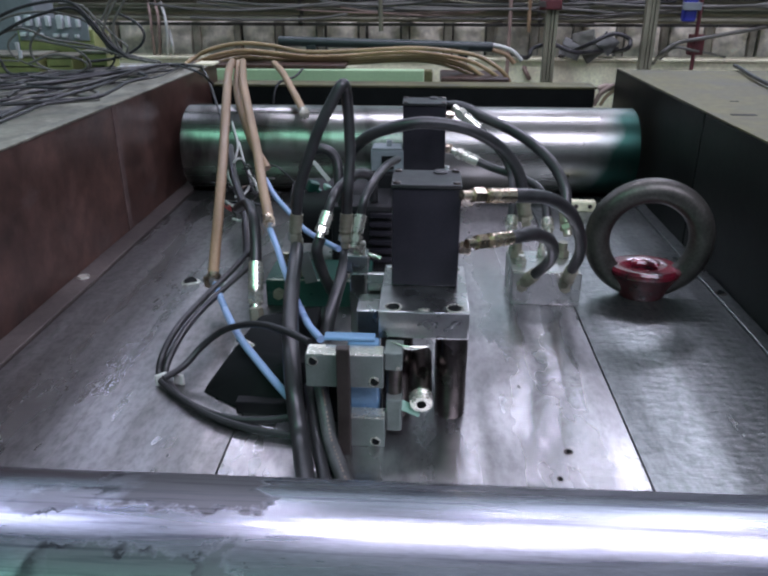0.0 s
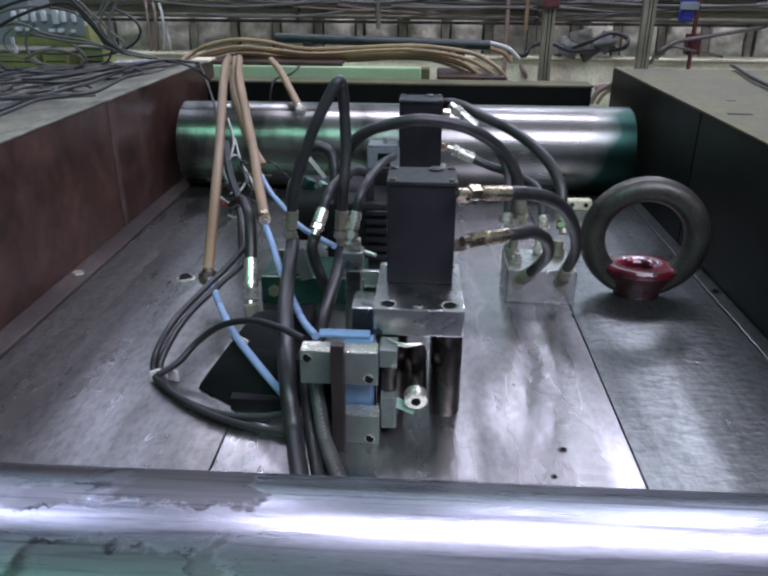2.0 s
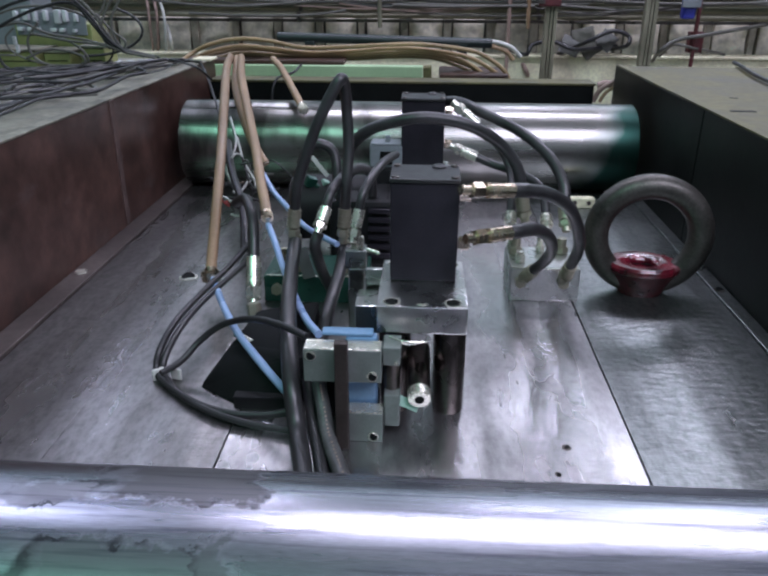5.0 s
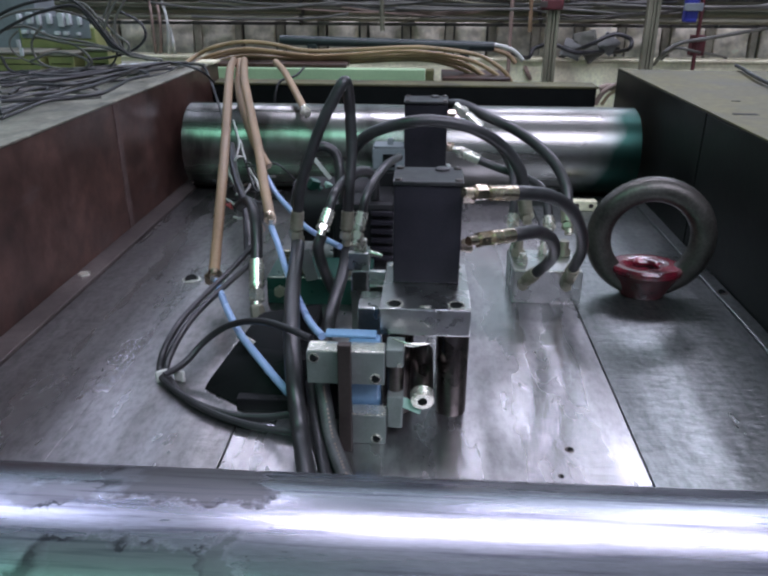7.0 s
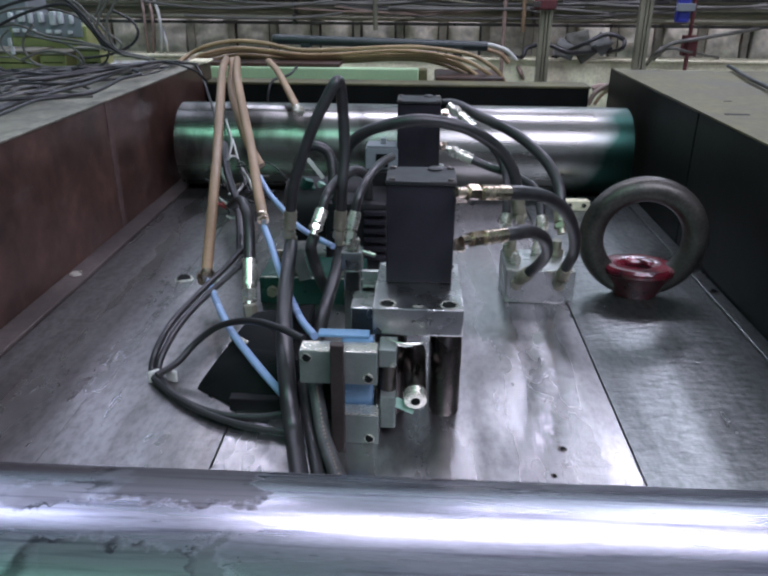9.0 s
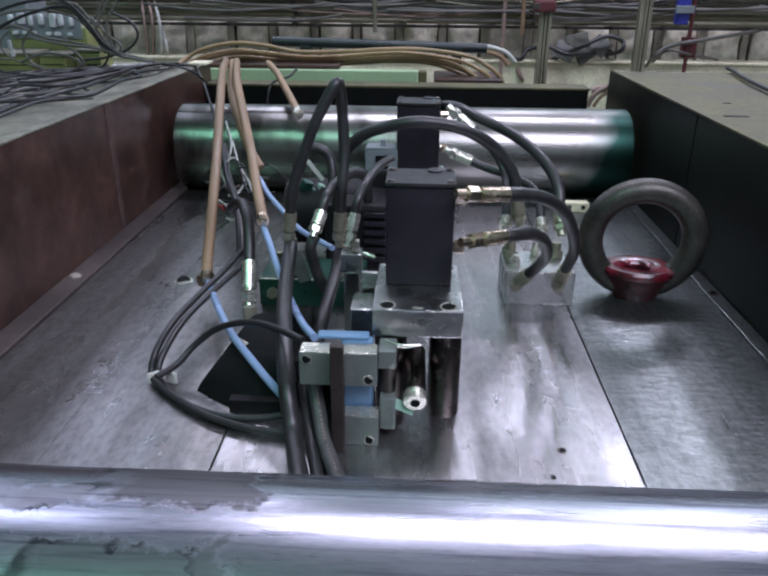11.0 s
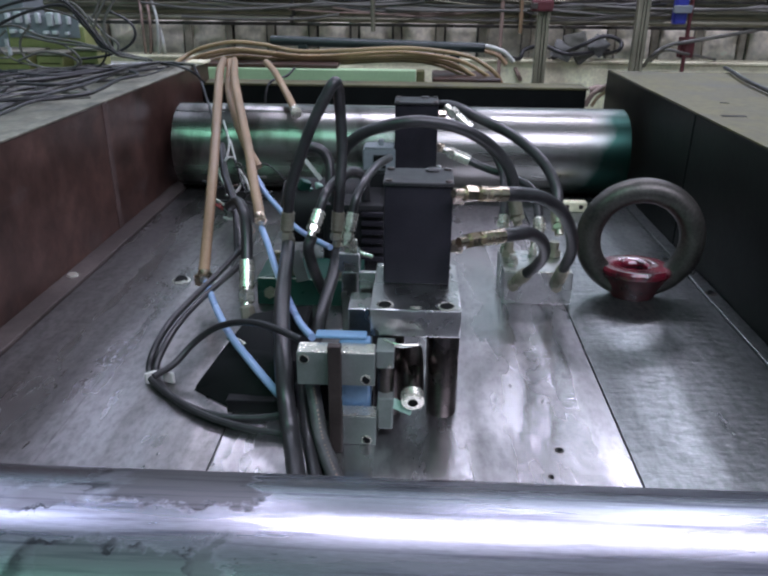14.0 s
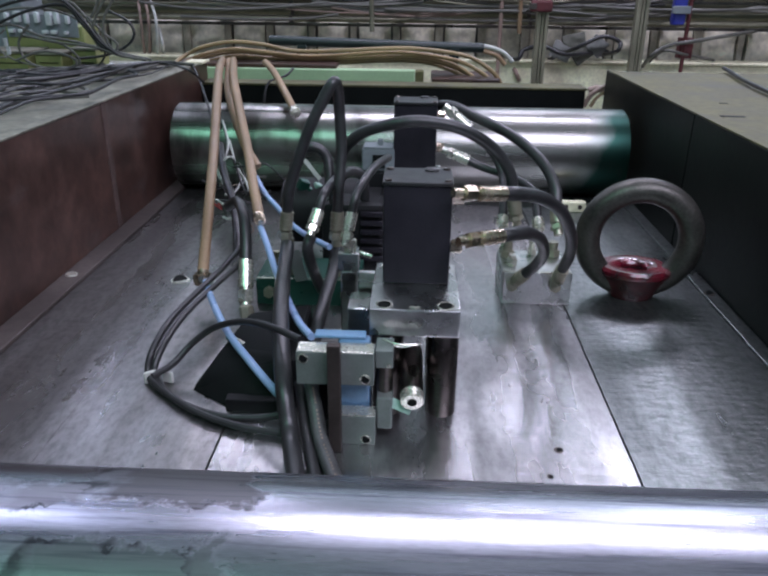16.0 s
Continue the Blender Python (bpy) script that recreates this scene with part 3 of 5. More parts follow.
def sweep(bm, pts, r, seg=12, per=7, wobble=0.0):
    """A round tube along a smooth curve through pts."""
    P = [Vector(p) for p in pts]
    P = [2 * P[0] - P[1]] + P + [2 * P[-1] - P[-2]]
    line = []
    for i in range(1, len(P) - 2):
        a, b, c, d = P[i - 1:i + 3]
        for k in range(per):
            t = k / per
            line.append(0.5 * (2 * b + (c - a) * t + (2 * a - 5 * b + 4 * c - d) * t * t + (3 * b - a - 3 * c + d) * t ** 3))
    line.append(P[-2])
    side = None
    rings = []
    for i, p in enumerate(line):
        way = (line[min(i + 1, len(line) - 1)] - line[max(i - 1, 0)]).normalized()
        side = way.orthogonal().normalized() if side is None else (side - way * side.dot(way)).normalized()
        up = way.cross(side)
        rr = r * (1 + wobble * noise.noise(p * 30))
        rings.append([bm.verts.new(p + rr * (math.cos(2 * math.pi * k / seg) * side + math.sin(2 * math.pi * k / seg) * up)) for k in range(seg)])
    for lo, hi in zip(rings, rings[1:]):
        for k in range(seg):
            bm.faces.new((lo[k], lo[(k + 1) % seg], hi[(k + 1) % seg], hi[k]))
    bm.faces.new(rings[0][::-1])
    bm.faces.new(rings[-1])
    return line


pilot_valve()


# ---- manifolds ----
def manifold(name, x0, x1, y0, y1, h, material, label, plugs, fittings):
    root = tagged(new(name), label, "manifold block")
    body = part("block", boxed((x0, y0, 0), (x1, y1, h), 0.0025), material, root)
    part("chamfer_edge", boxed((x0 + 0.002, y0 + 0.0015, h), (x1 - 0.002, y0 + 0.006, h + 0.0008)), M_ZINC, body, "bright milled edge")
    for x, z in plugs:
        part("port_nut", hexagon(bmesh.new(), (x, y0, z), (x, y0 - 0.016, z), 0.011), M_OLIVEZ, root, "olive plated port nut")
    for x, y, r, top, m in fittings:
        nut = part("port_nut", hexagon(bmesh.new(), (x, y, h), (x, y, h + 0.016), r * 1.25), m, root, "plated port nut")
        part("stem", rod(bmesh.new(), (x, y, h + 0.016), (x, y, top), r * 0.8, None, 20), m, nut)
    return root


manifold("manifold_block", 0.176, 0.311, 1.305, 1.432, 0.068, M_STEEL, "machined steel manifold block on the floor plate",
         [(0.194, 0.043), (0.278, 0.043)], [(0.193, 1.39, 0.012, 0.11, M_OLIVEZ), (0.287, 1.4, 0.012, 0.1, M_OLIVEZ), (0.175 + 0.012, 1.415, 0.008, 0.12, M_ZINC), (0.245, 1.405, 0.008, 0.12, M_ZINC), (0.197, 1.345, 0.009, 0.09, M_ZINC)])
manifold("manifold_block", -0.307, -0.104, 1.27, 1.39, 0.055, M_MGREEN, "dark green anodised manifold block under the hoses",
         [(-0.28, 0.03), (-0.13, 0.03)], [(-0.243, 1.3, 0.012, 0.13, M_OLIVEZ), (-0.146, 1.3, 0.012, 0.12, M_OLIVEZ), (-0.275, 1.33, 0.008, 0.09, M_BRASS)])
prop = tagged(new("fitting_post"), "pale steel block carrying an upright zinc fitting", "fitting")
part("block", boxed((-0.126, 1.1, 0.143), (-0.091, 1.135, 0.176), 0.002), M_STEEL, prop)
part("nut", hexagon(bmesh.new(), (-0.107, 1.117, 0.176), (-0.107, 1.117, 0.195), 0.012), M_ZINC, prop, "bright zinc nut")
part("leg", boxed((-0.122, 1.102, 0), (-0.095, 1.133, 0.143), 0.002), M_STEEL, prop)
part("lever", rod(bmesh.new(), (-0.091, 1.115, 0.173), (-0.07, 1.11, 0.168), 0.004, None, 12, 0.001), M_ZINC, prop, "bright lever")
plate = tagged(part("gusset_plate", boxed((-0.088, 1.06, 0), (-0.057, 1.07, 0.16), 0.001), M_STEEL), "upright bright steel gusset plate beside the black valve", "steel plate")
side = tagged(part("steel_block", boxed((-0.1, 0.985, 0.0), (-0.066, 1.05, 0.13), 0.002), M_STEEL), "bright steel block beside the valve column", "steel block")


# ---- pump group behind the hoses ----
def pump():
    root = tagged(new("hydraulic_pump"), "black cast hydraulic pump with ribbed motor behind the hoses", "hydraulic pump")
    part("housing", boxed((-0.2, 1.45, 0), (-0.065, 1.6, 0.155), 0.012), M_RUBBER, root, "black cast housing")
    for k in range(6):
        part("rib", boxed((-0.115, 1.44, 0.03 + 0.02 * k), (-0.067, 1.45, 0.04 + 0.02 * k), 0.002), M_BLACK, root)
    part("motor", rod(bmesh.new(), (-0.3, 1.58, 0.1), (-0.12, 1.58, 0.1), 0.075, None, 40, 0.008), M_RUBBER, root, "round black motor")
    box_ = part("terminal_box", boxed((-0.125, 1.62, 0.185), (-0.05, 1.68, 0.235), 0.003), M_CABINET, root, "blue grey terminal box")
    part("lid", boxed((-0.122, 1.6195, 0.235), (-0.053, 1.676, 0.24), 0.002), M_CABINET, box_)
    part("socket", boxed((-0.1, 1.6165, 0.192), (-0.072, 1.62, 0.222), 0.001), M_HOLE, box_, "dark square socket")
    part("knob", boxed((-0.09, 1.64, 0.24), (-0.078, 1.652, 0.253), 0.001), M_CABINET, box_)
    part("mount", boxed((-0.12, 1.6, 0.0), (-0.06, 1.68, 0.185), 0.003), M_RUBBER, root)
    return root


pump()
for x, y, z, s, m in ((-0.262, 1.56, 0.15, 0.013, M_MGREEN), (-0.235, 1.55, 0.148, 0.016, M_MGREEN), (-0.25, 1.54, 0.17, 0.012, M_MGREEN), (-0.218, 1.55, 0.16, 0.011, M_PALETAG)):
    c = part("cable_plug", boxed((-s, -s * 0.8, -s), (s, s * 0.8, s), s * 0.3, pose(x, y, z, 15, 20, 35)), m)
    tagged(c, "small green plastic cable plug among the hoses", "cable plug", "cable plugs")
strap = tagged(part("cable_strap", boxed((-0.0045, -0.001, -0.027), (0.0045, 0.001, 0.027), 0.0005, pose(-0.223, 1.5, 0.215, 0, -38, 0)), M_WHITEW), "white plastic strap hanging from the black hose", "cable strap")
block = tagged(part("cream_block", boxed((0.405, 1.93, 0), (0.475, 1.96, 0.028), 0.003), M_CREAM), "small cream painted block on the floor by the shaft", "block")
for x in (0.42, 0.458):
    part("screw", rod(bmesh.new(), (x, 1.93, 0.016), (x, 1.927, 0.016), 0.006, None, 16), M_DSTEEL, block)


# ---- black box under the cable loops ----
def wedge_box():
    bm = bmesh.new()
    for p in ((-0.343, 0.945, 0), (-0.262, 0.89, 0), (-0.17, 0.89, 0), (-0.17, 1.1, 0), (-0.31, 1.1, 0), (-0.3, 1.0, 0.05), (-0.275, 1.085, 0.07), (-0.17, 1.085, 0.09), (-0.17, 0.93, 0.075), (-0.235, 0.93, 0.055)):
        bm.verts.new(p)
    bmesh.ops.convex_hull(bm, input=bm.verts)
    bmesh.ops.dissolve_limit(bm, angle_limit=0.02, verts=bm.verts, edges=bm.edges)
    bmesh.ops.bevel(bm, geom=list(bm.edges), offset=0.003, segments=2, affect="EDGES")
    root = tagged(part("foot_valve", bm, M_HOLE), "black wedge shaped valve housing lying on the floor", "valve housing")
    part("edge_plate", boxed((-0.022, -0.006, -0.001), (0.022, 0.006, 0.001), 0.0005, pose(-0.278, 1.0, 0.0585, 18, 8, -32)), M_ZINC, root, "bright edge plate")
    part("port_nut", hexagon(bmesh.new(), (-0.283, 1.095, 0.05), (-0.286, 1.1, 0.076), 0.0125), M_OLIVEZ, root, "plated port nut")
    return root


wedge_box()
foot = tagged(part("foot_block", boxed((-0.285, 0.882, 0.0), (-0.2, 0.9, 0.022), 0.002, pose(0.012, 0.006, 0)), M_RUBBER), "black foot block before the black housing", "foot block")
bracket_plate = tagged(part("bracket_plate", boxed((-0.012, -0.002, -0.032), (0.012, 0.002, 0.032), 0.001, pose(-0.222, 1.262, 0.087, 0, -14, 0)), M_ALU), "grey bracket plate leaning on the green manifold", "bracket")


# ---- eye nut ----
def eye_nut():
    root = tagged(new("lifting_eye"), "black forged lifting eye with a red painted hub", "lifting eye")
    root.matrix_basis = pose(0.4465, 1.365, 0, 0, 0, -6)
    bm = bmesh.new()
    R, r, su, sv = 0.0995, 0.0245, 72, 24
    grid = []
    for i in range(su):
        a = 2 * math.pi * i / su
        ring = []
        for j in range(sv):
            b = 2 * math.pi * j / sv
            q = R + r * math.cos(b)
            ring.append(bm.verts.new((q * math.cos(a), r * 1.05 * math.sin(b), 0.122 + max(q * math.sin(a), -0.121))))
        grid.append(ring)
    for i in range(su):
        for j in range(sv):
            bm.faces.new((grid[i][j], grid[(i + 1) % su][j], grid[(i + 1) % su][(j + 1) % sv], grid[i][(j + 1) % sv]))
    part("ring", bm, M_FORGED, root, "black forged ring")
    hub = lathe([(0.041, 0), (0.044, 0.004), (0.064, 0.044), (0.0705, 0.0515), (0.03, 0.0515)], 48, Matrix.Diagonal((1, 0.8, 1, 1)))
    hub = part("hub", hub, M_REDWORN_SHADE, root, "worn dark red painted hub, further darkened for shade")
    rim = lathe([(0.03, 0.0518), (0.0708, 0.0518), (0.0735, 0.056), (0.073, 0.0625), (0.067, 0.0675), (0.045, 0.0685), (0.032, 0.0655), (0.027, 0.0605), (0.027, 0.0525)], 48, Matrix.Diagonal((1, 0.8, 1, 1)))
    part("hub_rim", rim, M_RED, hub, "glossy red painted rim")
    part("thread", lathe([(0.0268, 0.016), (0.0268, 0.055), (0.0255, 0.055), (0.0255, 0.017)], 32, Matrix.Diagonal((1, 0.82, 1, 1))), M_HOLE, root, "dark threaded bore")
    return root


eye_nut()


# ---- things at the back ----
cover = tagged(part("machine_cover", boxed((-0.8, 2.68, -0.8), (-0.012, 2.73, 0.288), 0.004), M_GREEN), "pale green painted machine cover behind the bed", "machine cover")
part("end_clamp", boxed((-0.011, 2.69, 0.24), (0.02, 2.75, 0.285), 0.004), M_OLIVE, cover, "olive grey clamp")
part("lip", boxed((-0.8, 2.672, 0.238), (-0.012, 2.679, 0.246), 0.001), M_OLIVE, cover)
bracket = tagged(part("rusty_bracket", boxed((0.05, 2.7, -0.8), (0.3, 2.95, 0.26), 0.006), M_BROWN), "rusty brown bracket beside the green cover", "bracket")
tray = tagged(part("hose_tray", boxed((-0.9, 2.7, 0.2885), (-0.3, 2.95, 0.302), 0.003), M_BROWN), "brown steel tray under the tan hoses", "tray")
pipe = tagged(part("dark_pipe", rod(bmesh.new(), (-0.64, 3.2, 0.345), (0.275, 3.2, 0.325), 0.02, None, 24, 0.003), M_DGREEN), "long dark green pipe behind the hose bundle", "pipe")
for x in (-0.5, 0.15):
    part("pipe_stand", boxed((x - 0.02, 3.18, -0.8), (x + 0.02, 3.22, 0.33), 0.002), M_DGREEN, pipe)

ledge = tagged(part("low_wall", boxed((-2.2, 4.6, -0.8), (4.5, 4.75, 0.125), 0.006), M_CREAM), "low cream painted wall in front of the panels", "low wall")
part("coping", boxed((-2.2, 4.58, 0.126), (4.5, 4.76, 0.14), 0.003), M_CREAM, ledge)


def crumpled(w, h, seed):
    """A crumpled sheet panel: a gentle bulge with dents and folded-in edges."""
    bm = bmesh.new()
    nx, nz = 8, 7
    vs = []
    for i in range(nx + 1):
        for j in range(nz + 1):
            u, v = i / nx, j / nz
            bulge = 0.02 * (math.sin(math.pi * u) * math.sin(math.pi * v)) ** 0.5
            dent = 0.02 * noise.noise(Vector((u * 2.5 + seed * 7.3, v * 2.5, seed)))
            vs.append(bm.verts.new(((u - 0.5) * w, -bulge - dent - 0.01, (v - 0.5) * h)))
    for i in range(nx):
        for j in range(nz):
            a = i * (nz + 1) + j
            bm.faces.new((vs[a], vs[a + nz + 1], vs[a + nz + 2], vs[a + 1]))
    edge = bmesh.ops.extrude_edge_only(bm, edges=[e for e in bm.edges if e.is_boundary])["geom"]
    for v in edge:
        if isinstance(v, bmesh.types.BMVert):
            v.co.y = 0.02
    return bm


rng = random.Random(5)
for k in range(22):
    x0 = -2.94 + 0.279 * k
    w = rng.uniform(0.2, 0.222)
    p = part("panel", crumpled(w, 0.235, k), M_PANEL, back)
    p.matrix_basis = pose(x0 + 0.14, 4.98, 0.215 + rng.uniform(-0.006, 0.006), rng.uniform(-4, 4), rng.uniform(-1.2, 1.2), rng.uniform(-4, 4))
    part("stile", boxed((x0 - 0.022, 4.955, 0.09), (x0 + rng.uniform(0.015, 0.03), 5.0, 0.335), 0.004), M_STILE, back, "dull grey brown stile")

for z, y, r in ((0.352, 4.72, 0.017), (0.39, 4.8, 0.022), (0.43, 4.7, 0.014), (0.462, 4.75, 0.02), (0.5, 4.7, 0.02), (0.54, 4.76, 0.025)):
    c = tagged(part("conduit", rod(bmesh.new(), (-3.6, y, z + 0.01), (4.2, y, z - 0.005), r, None, 16), M_CONDUIT), "long grey conduit running along the back wall", "conduit", "conduits on the back wall")
    for xx in (-2.5, -0.8, 0.68, 2.4):
        part("clip", boxed((xx - 0.012, y - r - 0.003, z - r - 0.004), (xx + 0.012, 5.0, z + r + 0.004), 0.002), M_DSTEEL, c)
shelf = tagged(part("cable_ladder", boxed((-3.6, 4.66, 0.318), (4.2, 4.69, 0.336), 0.002), M_DSTEEL), "dark steel cable ladder along the back wall", "cable ladder")
for k in range(14):
    part("rung", boxed((-3.5 + k * 0.56, 4.69, 0.32), (-3.46 + k * 0.56, 5.0, 0.334)), M_DSTEEL, shelf)


def post(x, y, w, top, label):
    root = tagged(new("channel_post"), label, "steel post", "posts at the back wall")
    for a, b in ((0, 0.36), (0.42, 0.62), (0.7, 1)):
        part("channel", boxed((x + a * w, y, -0.8), (x + b * w, y + 0.05, top), 0.003), M_CONDUIT, root)
    for z in (-0.1, 0.2, 0.4):
        part("tie_plate", boxed((x + 0.01 * w, y + 0.051, z), (x + 0.99 * w, y + 0.057, z + 0.03), 0.001), M_DSTEEL, root)
    return root


post(0.657, 4.3, 0.066, 0.62, "grey steel channel post before the back wall")
post(1.203, 4.3, 0.068, 0.62, "grey steel channel post before the back wall")
for x, w, m, z0 in ((0.485, 0.012, M_PINKW, -0.8), (-0.28, 0.014, M_CONDUIT, 0.3), (0.59, 0.012, M_TAN, 0.3)):
    tagged(part("thin_pipe", rod(bmesh.new(), (x, 4.5, z0), (x - 0.01, 4.5, 0.7), w, None, 14), m), "thin upright pipe before the back wall", "pipe", "thin pipes")
red = tagged(new("valve_pipe"), "red painted pipe with a red box on the back wall", "pipe")
part("pipe", rod(bmesh.new(), (1.5, 4.3, -0.8), (1.49, 4.3, 0.6), 0.011, None, 16), M_DULLRED, red)
part("box", boxed((1.475, 4.32, 0.19), (1.55, 4.38, 0.3), 0.004), M_DULLRED, red)
blue = tagged(part("blue_clamp", boxed((1.39, 4.25, 0.37), (1.46, 4.31, 0.6), 0.012), mat("blue_paint", (0.03, 0.04, 0.3), 0.4, 0, 0.2, 8, 100, 0.05)), "blue painted pipe clamp under the conduits", "pipe clamp")
part("jaw", boxed((1.375, 4.23, 0.43), (1.475, 4.25, 0.47), 0.004), M_CABINET, blue)
redc = tagged(part("red_clamp", boxed((0.61, 4.24, 0.43), (0.73, 4.29, 0.49), 0.012), M_DULLRED), "red painted pipe clamp on the post", "pipe clamp")
part("jaw", boxed((0.6, 4.235, 0.445), (0.64, 4.239, 0.475), 0.001), M_DSTEEL, redc)
for k, (x, z, a, w) in enumerate(((0.86, 0.2, 20, 0.12), (0.98, 0.19, -35, 0.11), (1.07, 0.23, 35, 0.1), (0.93, 0.25, -12, 0.13))):
    p = part("crumpled_sheet", crumpled(w, 0.1, 40 + k), M_DIM if k % 2 else M_CONC)
    p.matrix_basis = pose(x, 4.56, z, rng.uniform(-10, 10), a, rng.uniform(-15, 15))
    tagged(p, "crumpled grey sheet stuffed behind the post", "sheet", "crumpled sheets")


# ---- terminal boxes on the left wall ----
def terminal_box(x0, x1, y0, y1, z0, z1, label):
    root = tagged(part("terminal_box", boxed((x0, y0, z0), (x1, y1, z1), 0.004), M_YELLOW), label, "terminal box", "terminal boxes")
    part("rim", boxed((x0 - 0.004, y0 - 0.006, z1), (x1 + 0.004, y1 + 0.004, z1 + 0.008), 0.002), M_PALE, root, "pale rim")
    part("seam", boxed((x0 + 0.01, y0 - 0.0015, z0 + 0.02), (x1 - 0.01, y0, z0 + 0.023)), M_DARKW, root)
    return root


terminal_box(-1.45, -1.225, 2.28, 2.42, 0.316, 0.367, "yellow green terminal box on the side wall")
terminal_box(-1.21, -1.125, 2.3, 2.42, 0.316, 0.362, "yellow green terminal box among the cables")
terminal_box(-1.1, -1.02, 2.32, 2.42, 0.316, 0.375, "yellow green terminal box among the cables")
cab = tagged(part("switch_cabinet", boxed((-1.62, 2.45, 0.316), (-1.3, 2.59, 0.56), 0.006), M_CABINET), "blue grey switch cabinet behind the cables", "cabinet")
cab2 = tagged(part("terminal_rack", boxed((-1.36, 2.43, 0.316), (-1.1, 2.55, 0.44), 0.005), M_YELLOW), "olive terminal rack with bright metal lugs", "terminal rack")
part("dark_gap", boxed((-1.35, 2.424, 0.405), (-1.115, 2.43, 0.475), 0.001), M_CABINET, cab2)
for k, (x, z, w, h) in enumerate(((-1.34, 0.465, 0.013, 0.03), (-1.305, 0.468, 0.02, 0.034), (-1.275, 0.466, 0.012, 0.036), (-1.24, 0.466, 0.014, 0.032), (-1.2, 0.463, 0.02, 0.042), (-1.175, 0.465, 0.014, 0.036), (-1.14, 0.46, 0.011, 0.026), (-1.33, 0.425, 0.02, 0.012), (-1.3, 0.425, 0.014, 0.012), (-1.27, 0.424, 0.012, 0.011), (-1.22, 0.422, 0.018, 0.012), (-1.19, 0.422, 0.018, 0.012), (-1.15, 0.42, 0.012, 0.011))):
    part("lug", boxed((x - w / 2, 2.405, z - h / 2), (x + w / 2, 2.4235, z + h / 2), 0.003), M_LUG, cab2, "bright metal lug")
for x, z in ((-1.4, 0.41), (-1.385, 0.41), (-1.41, 0.375), (-1.385, 0.375), (-1.28, 0.4), (-1.275, 0.375)):
    part("lug", boxed((x - 0.006, 2.27, z - 0.012), (x + 0.006, 2.276, z + 0.012), 0.002), M_LUG, cab2, "bright metal lug")
for x, y, a in ((-0.98, 2.42, 10), (-0.95, 2.44, -30), (-0.93, 2.46, 45), (-0.9, 2.45, 0), (-1.01, 2.4, 60), (-0.965, 2.39, 100), (-1.03, 2.43, -15), (-0.88, 2.42, 30), (-0.915, 2.4, -50)):
    p = part("cable_plug", boxed((-0.014, -0.007, 0), (0.014, 0.007, 0.012), 0.003, pose(x, y, 0.316, 0, 0, a)), M_LUG)
    tagged(p, "small bright metal cable plug lying on the side wall", "cable plug", "cable plugs")
tape = tagged(part("paper_pad", boxed((-0.8, 2.5, 0.318), (-0.735, 2.59, 0.326), 0.002), M_CREAM), "cream paper pad on the end of the wall", "paper pad")


# ---- hoses and cables ----
GROUPS = {"hydraulic_hose": "hydraulic hoses", "air_hose": "tan air hoses", "power_cable": "power cables", "control_cable": "control cables", "air_tube": "blue air tubes", "thin_wire": "thin wires", "white_cable": "hanging cables"}


def fitting(tube, at, way, length, r, material):
    """A crimped ferrule, a hexagon nut and a stem, end to end."""
    at, way = Vector(at), Vector(way).normalized()
    f, n = 0.52, 0.8
    r *= 0.86 if material is M_BRASS else 1.12 if material is M_ZINC else 1.0
    bm = bmesh.new()
    rod(bm, at - way * 0.004, at + way * length * f, r * 1.2, r * 1.16, 24, r * 0.12)
    for g in (0.12, 0.3, 0.45):
        rod(bm, at + way * length * g, at + way * (length * g + r * 0.25), r * 1.27, None, 24, r * 0.06)
    ferrule = part("ferrule", bm, material, tube, "crimped metal ferrule")
    nut = part("nut", hexagon(bmesh.new(), at + way * length * (f + 0.04), at + way * length * n, r * 1.28), material, tube, "hexagon nut")
    part("stem", rod(bmesh.new(), at + way * length * f, at + way * length, r * 0.78, None, 18), material, nut)


def hose(name, label, r, material, pts, start=None, end=None, printed=False):
    bm = bmesh.new()
    line = sweep(bm, pts, r, 14 if r > 0.007 else 10, 8, 0.05)
    tube = tagged(part(name, bm, material), label, name.split("_")[1], GROUPS[name])
    if printed:
        marks = bmesh.new()
        for k in range(3, len(line) - 3):
            if k % 9 == 0:
                continue
            way = (line[k + 1] - line[k - 1]).normalized()
            out = (Vector((0.25, -0.72, 0.65)) - way * way.dot(Vector((0.25, -0.72, 0.65)))).normalized()
            turn = Matrix((way, out.cross(way), out)).transposed().to_4x4()
            box(marks, (-0.0014, -0.0012, -0.0002), (0.0014, 0.0012, 0.0003), 0, Matrix.Translation(line[k] + out * r * 1.01) @ turn)
        part("print_mark", marks, M_PINKW, tube, "faded pale printing", False)
    if start:
        fitting(tube, pts[0], Vector(pts[0]) - Vector(pts[1]), start[0], r, start[1])
    if end:
        fitting(tube, pts[-1], Vector(pts[-1]) - Vector(pts[-2]), end[0], r, end[1])
    return tube


# hoses of the two black valve units
hose("hydraulic_hose", "black rubber hydraulic hose from the rear valve unit to the manifold", 0.0115, M_HOSE, [(0.017, 1.74, 0.31), (0.071, 1.66, 0.33), (0.123, 1.6, 0.317), (0.199, 1.54, 0.29), (0.255, 1.48, 0.253), (0.283, 1.43, 0.209), (0.286, 1.4, 0.165)], end=(0.05, M_OLIVEZ))
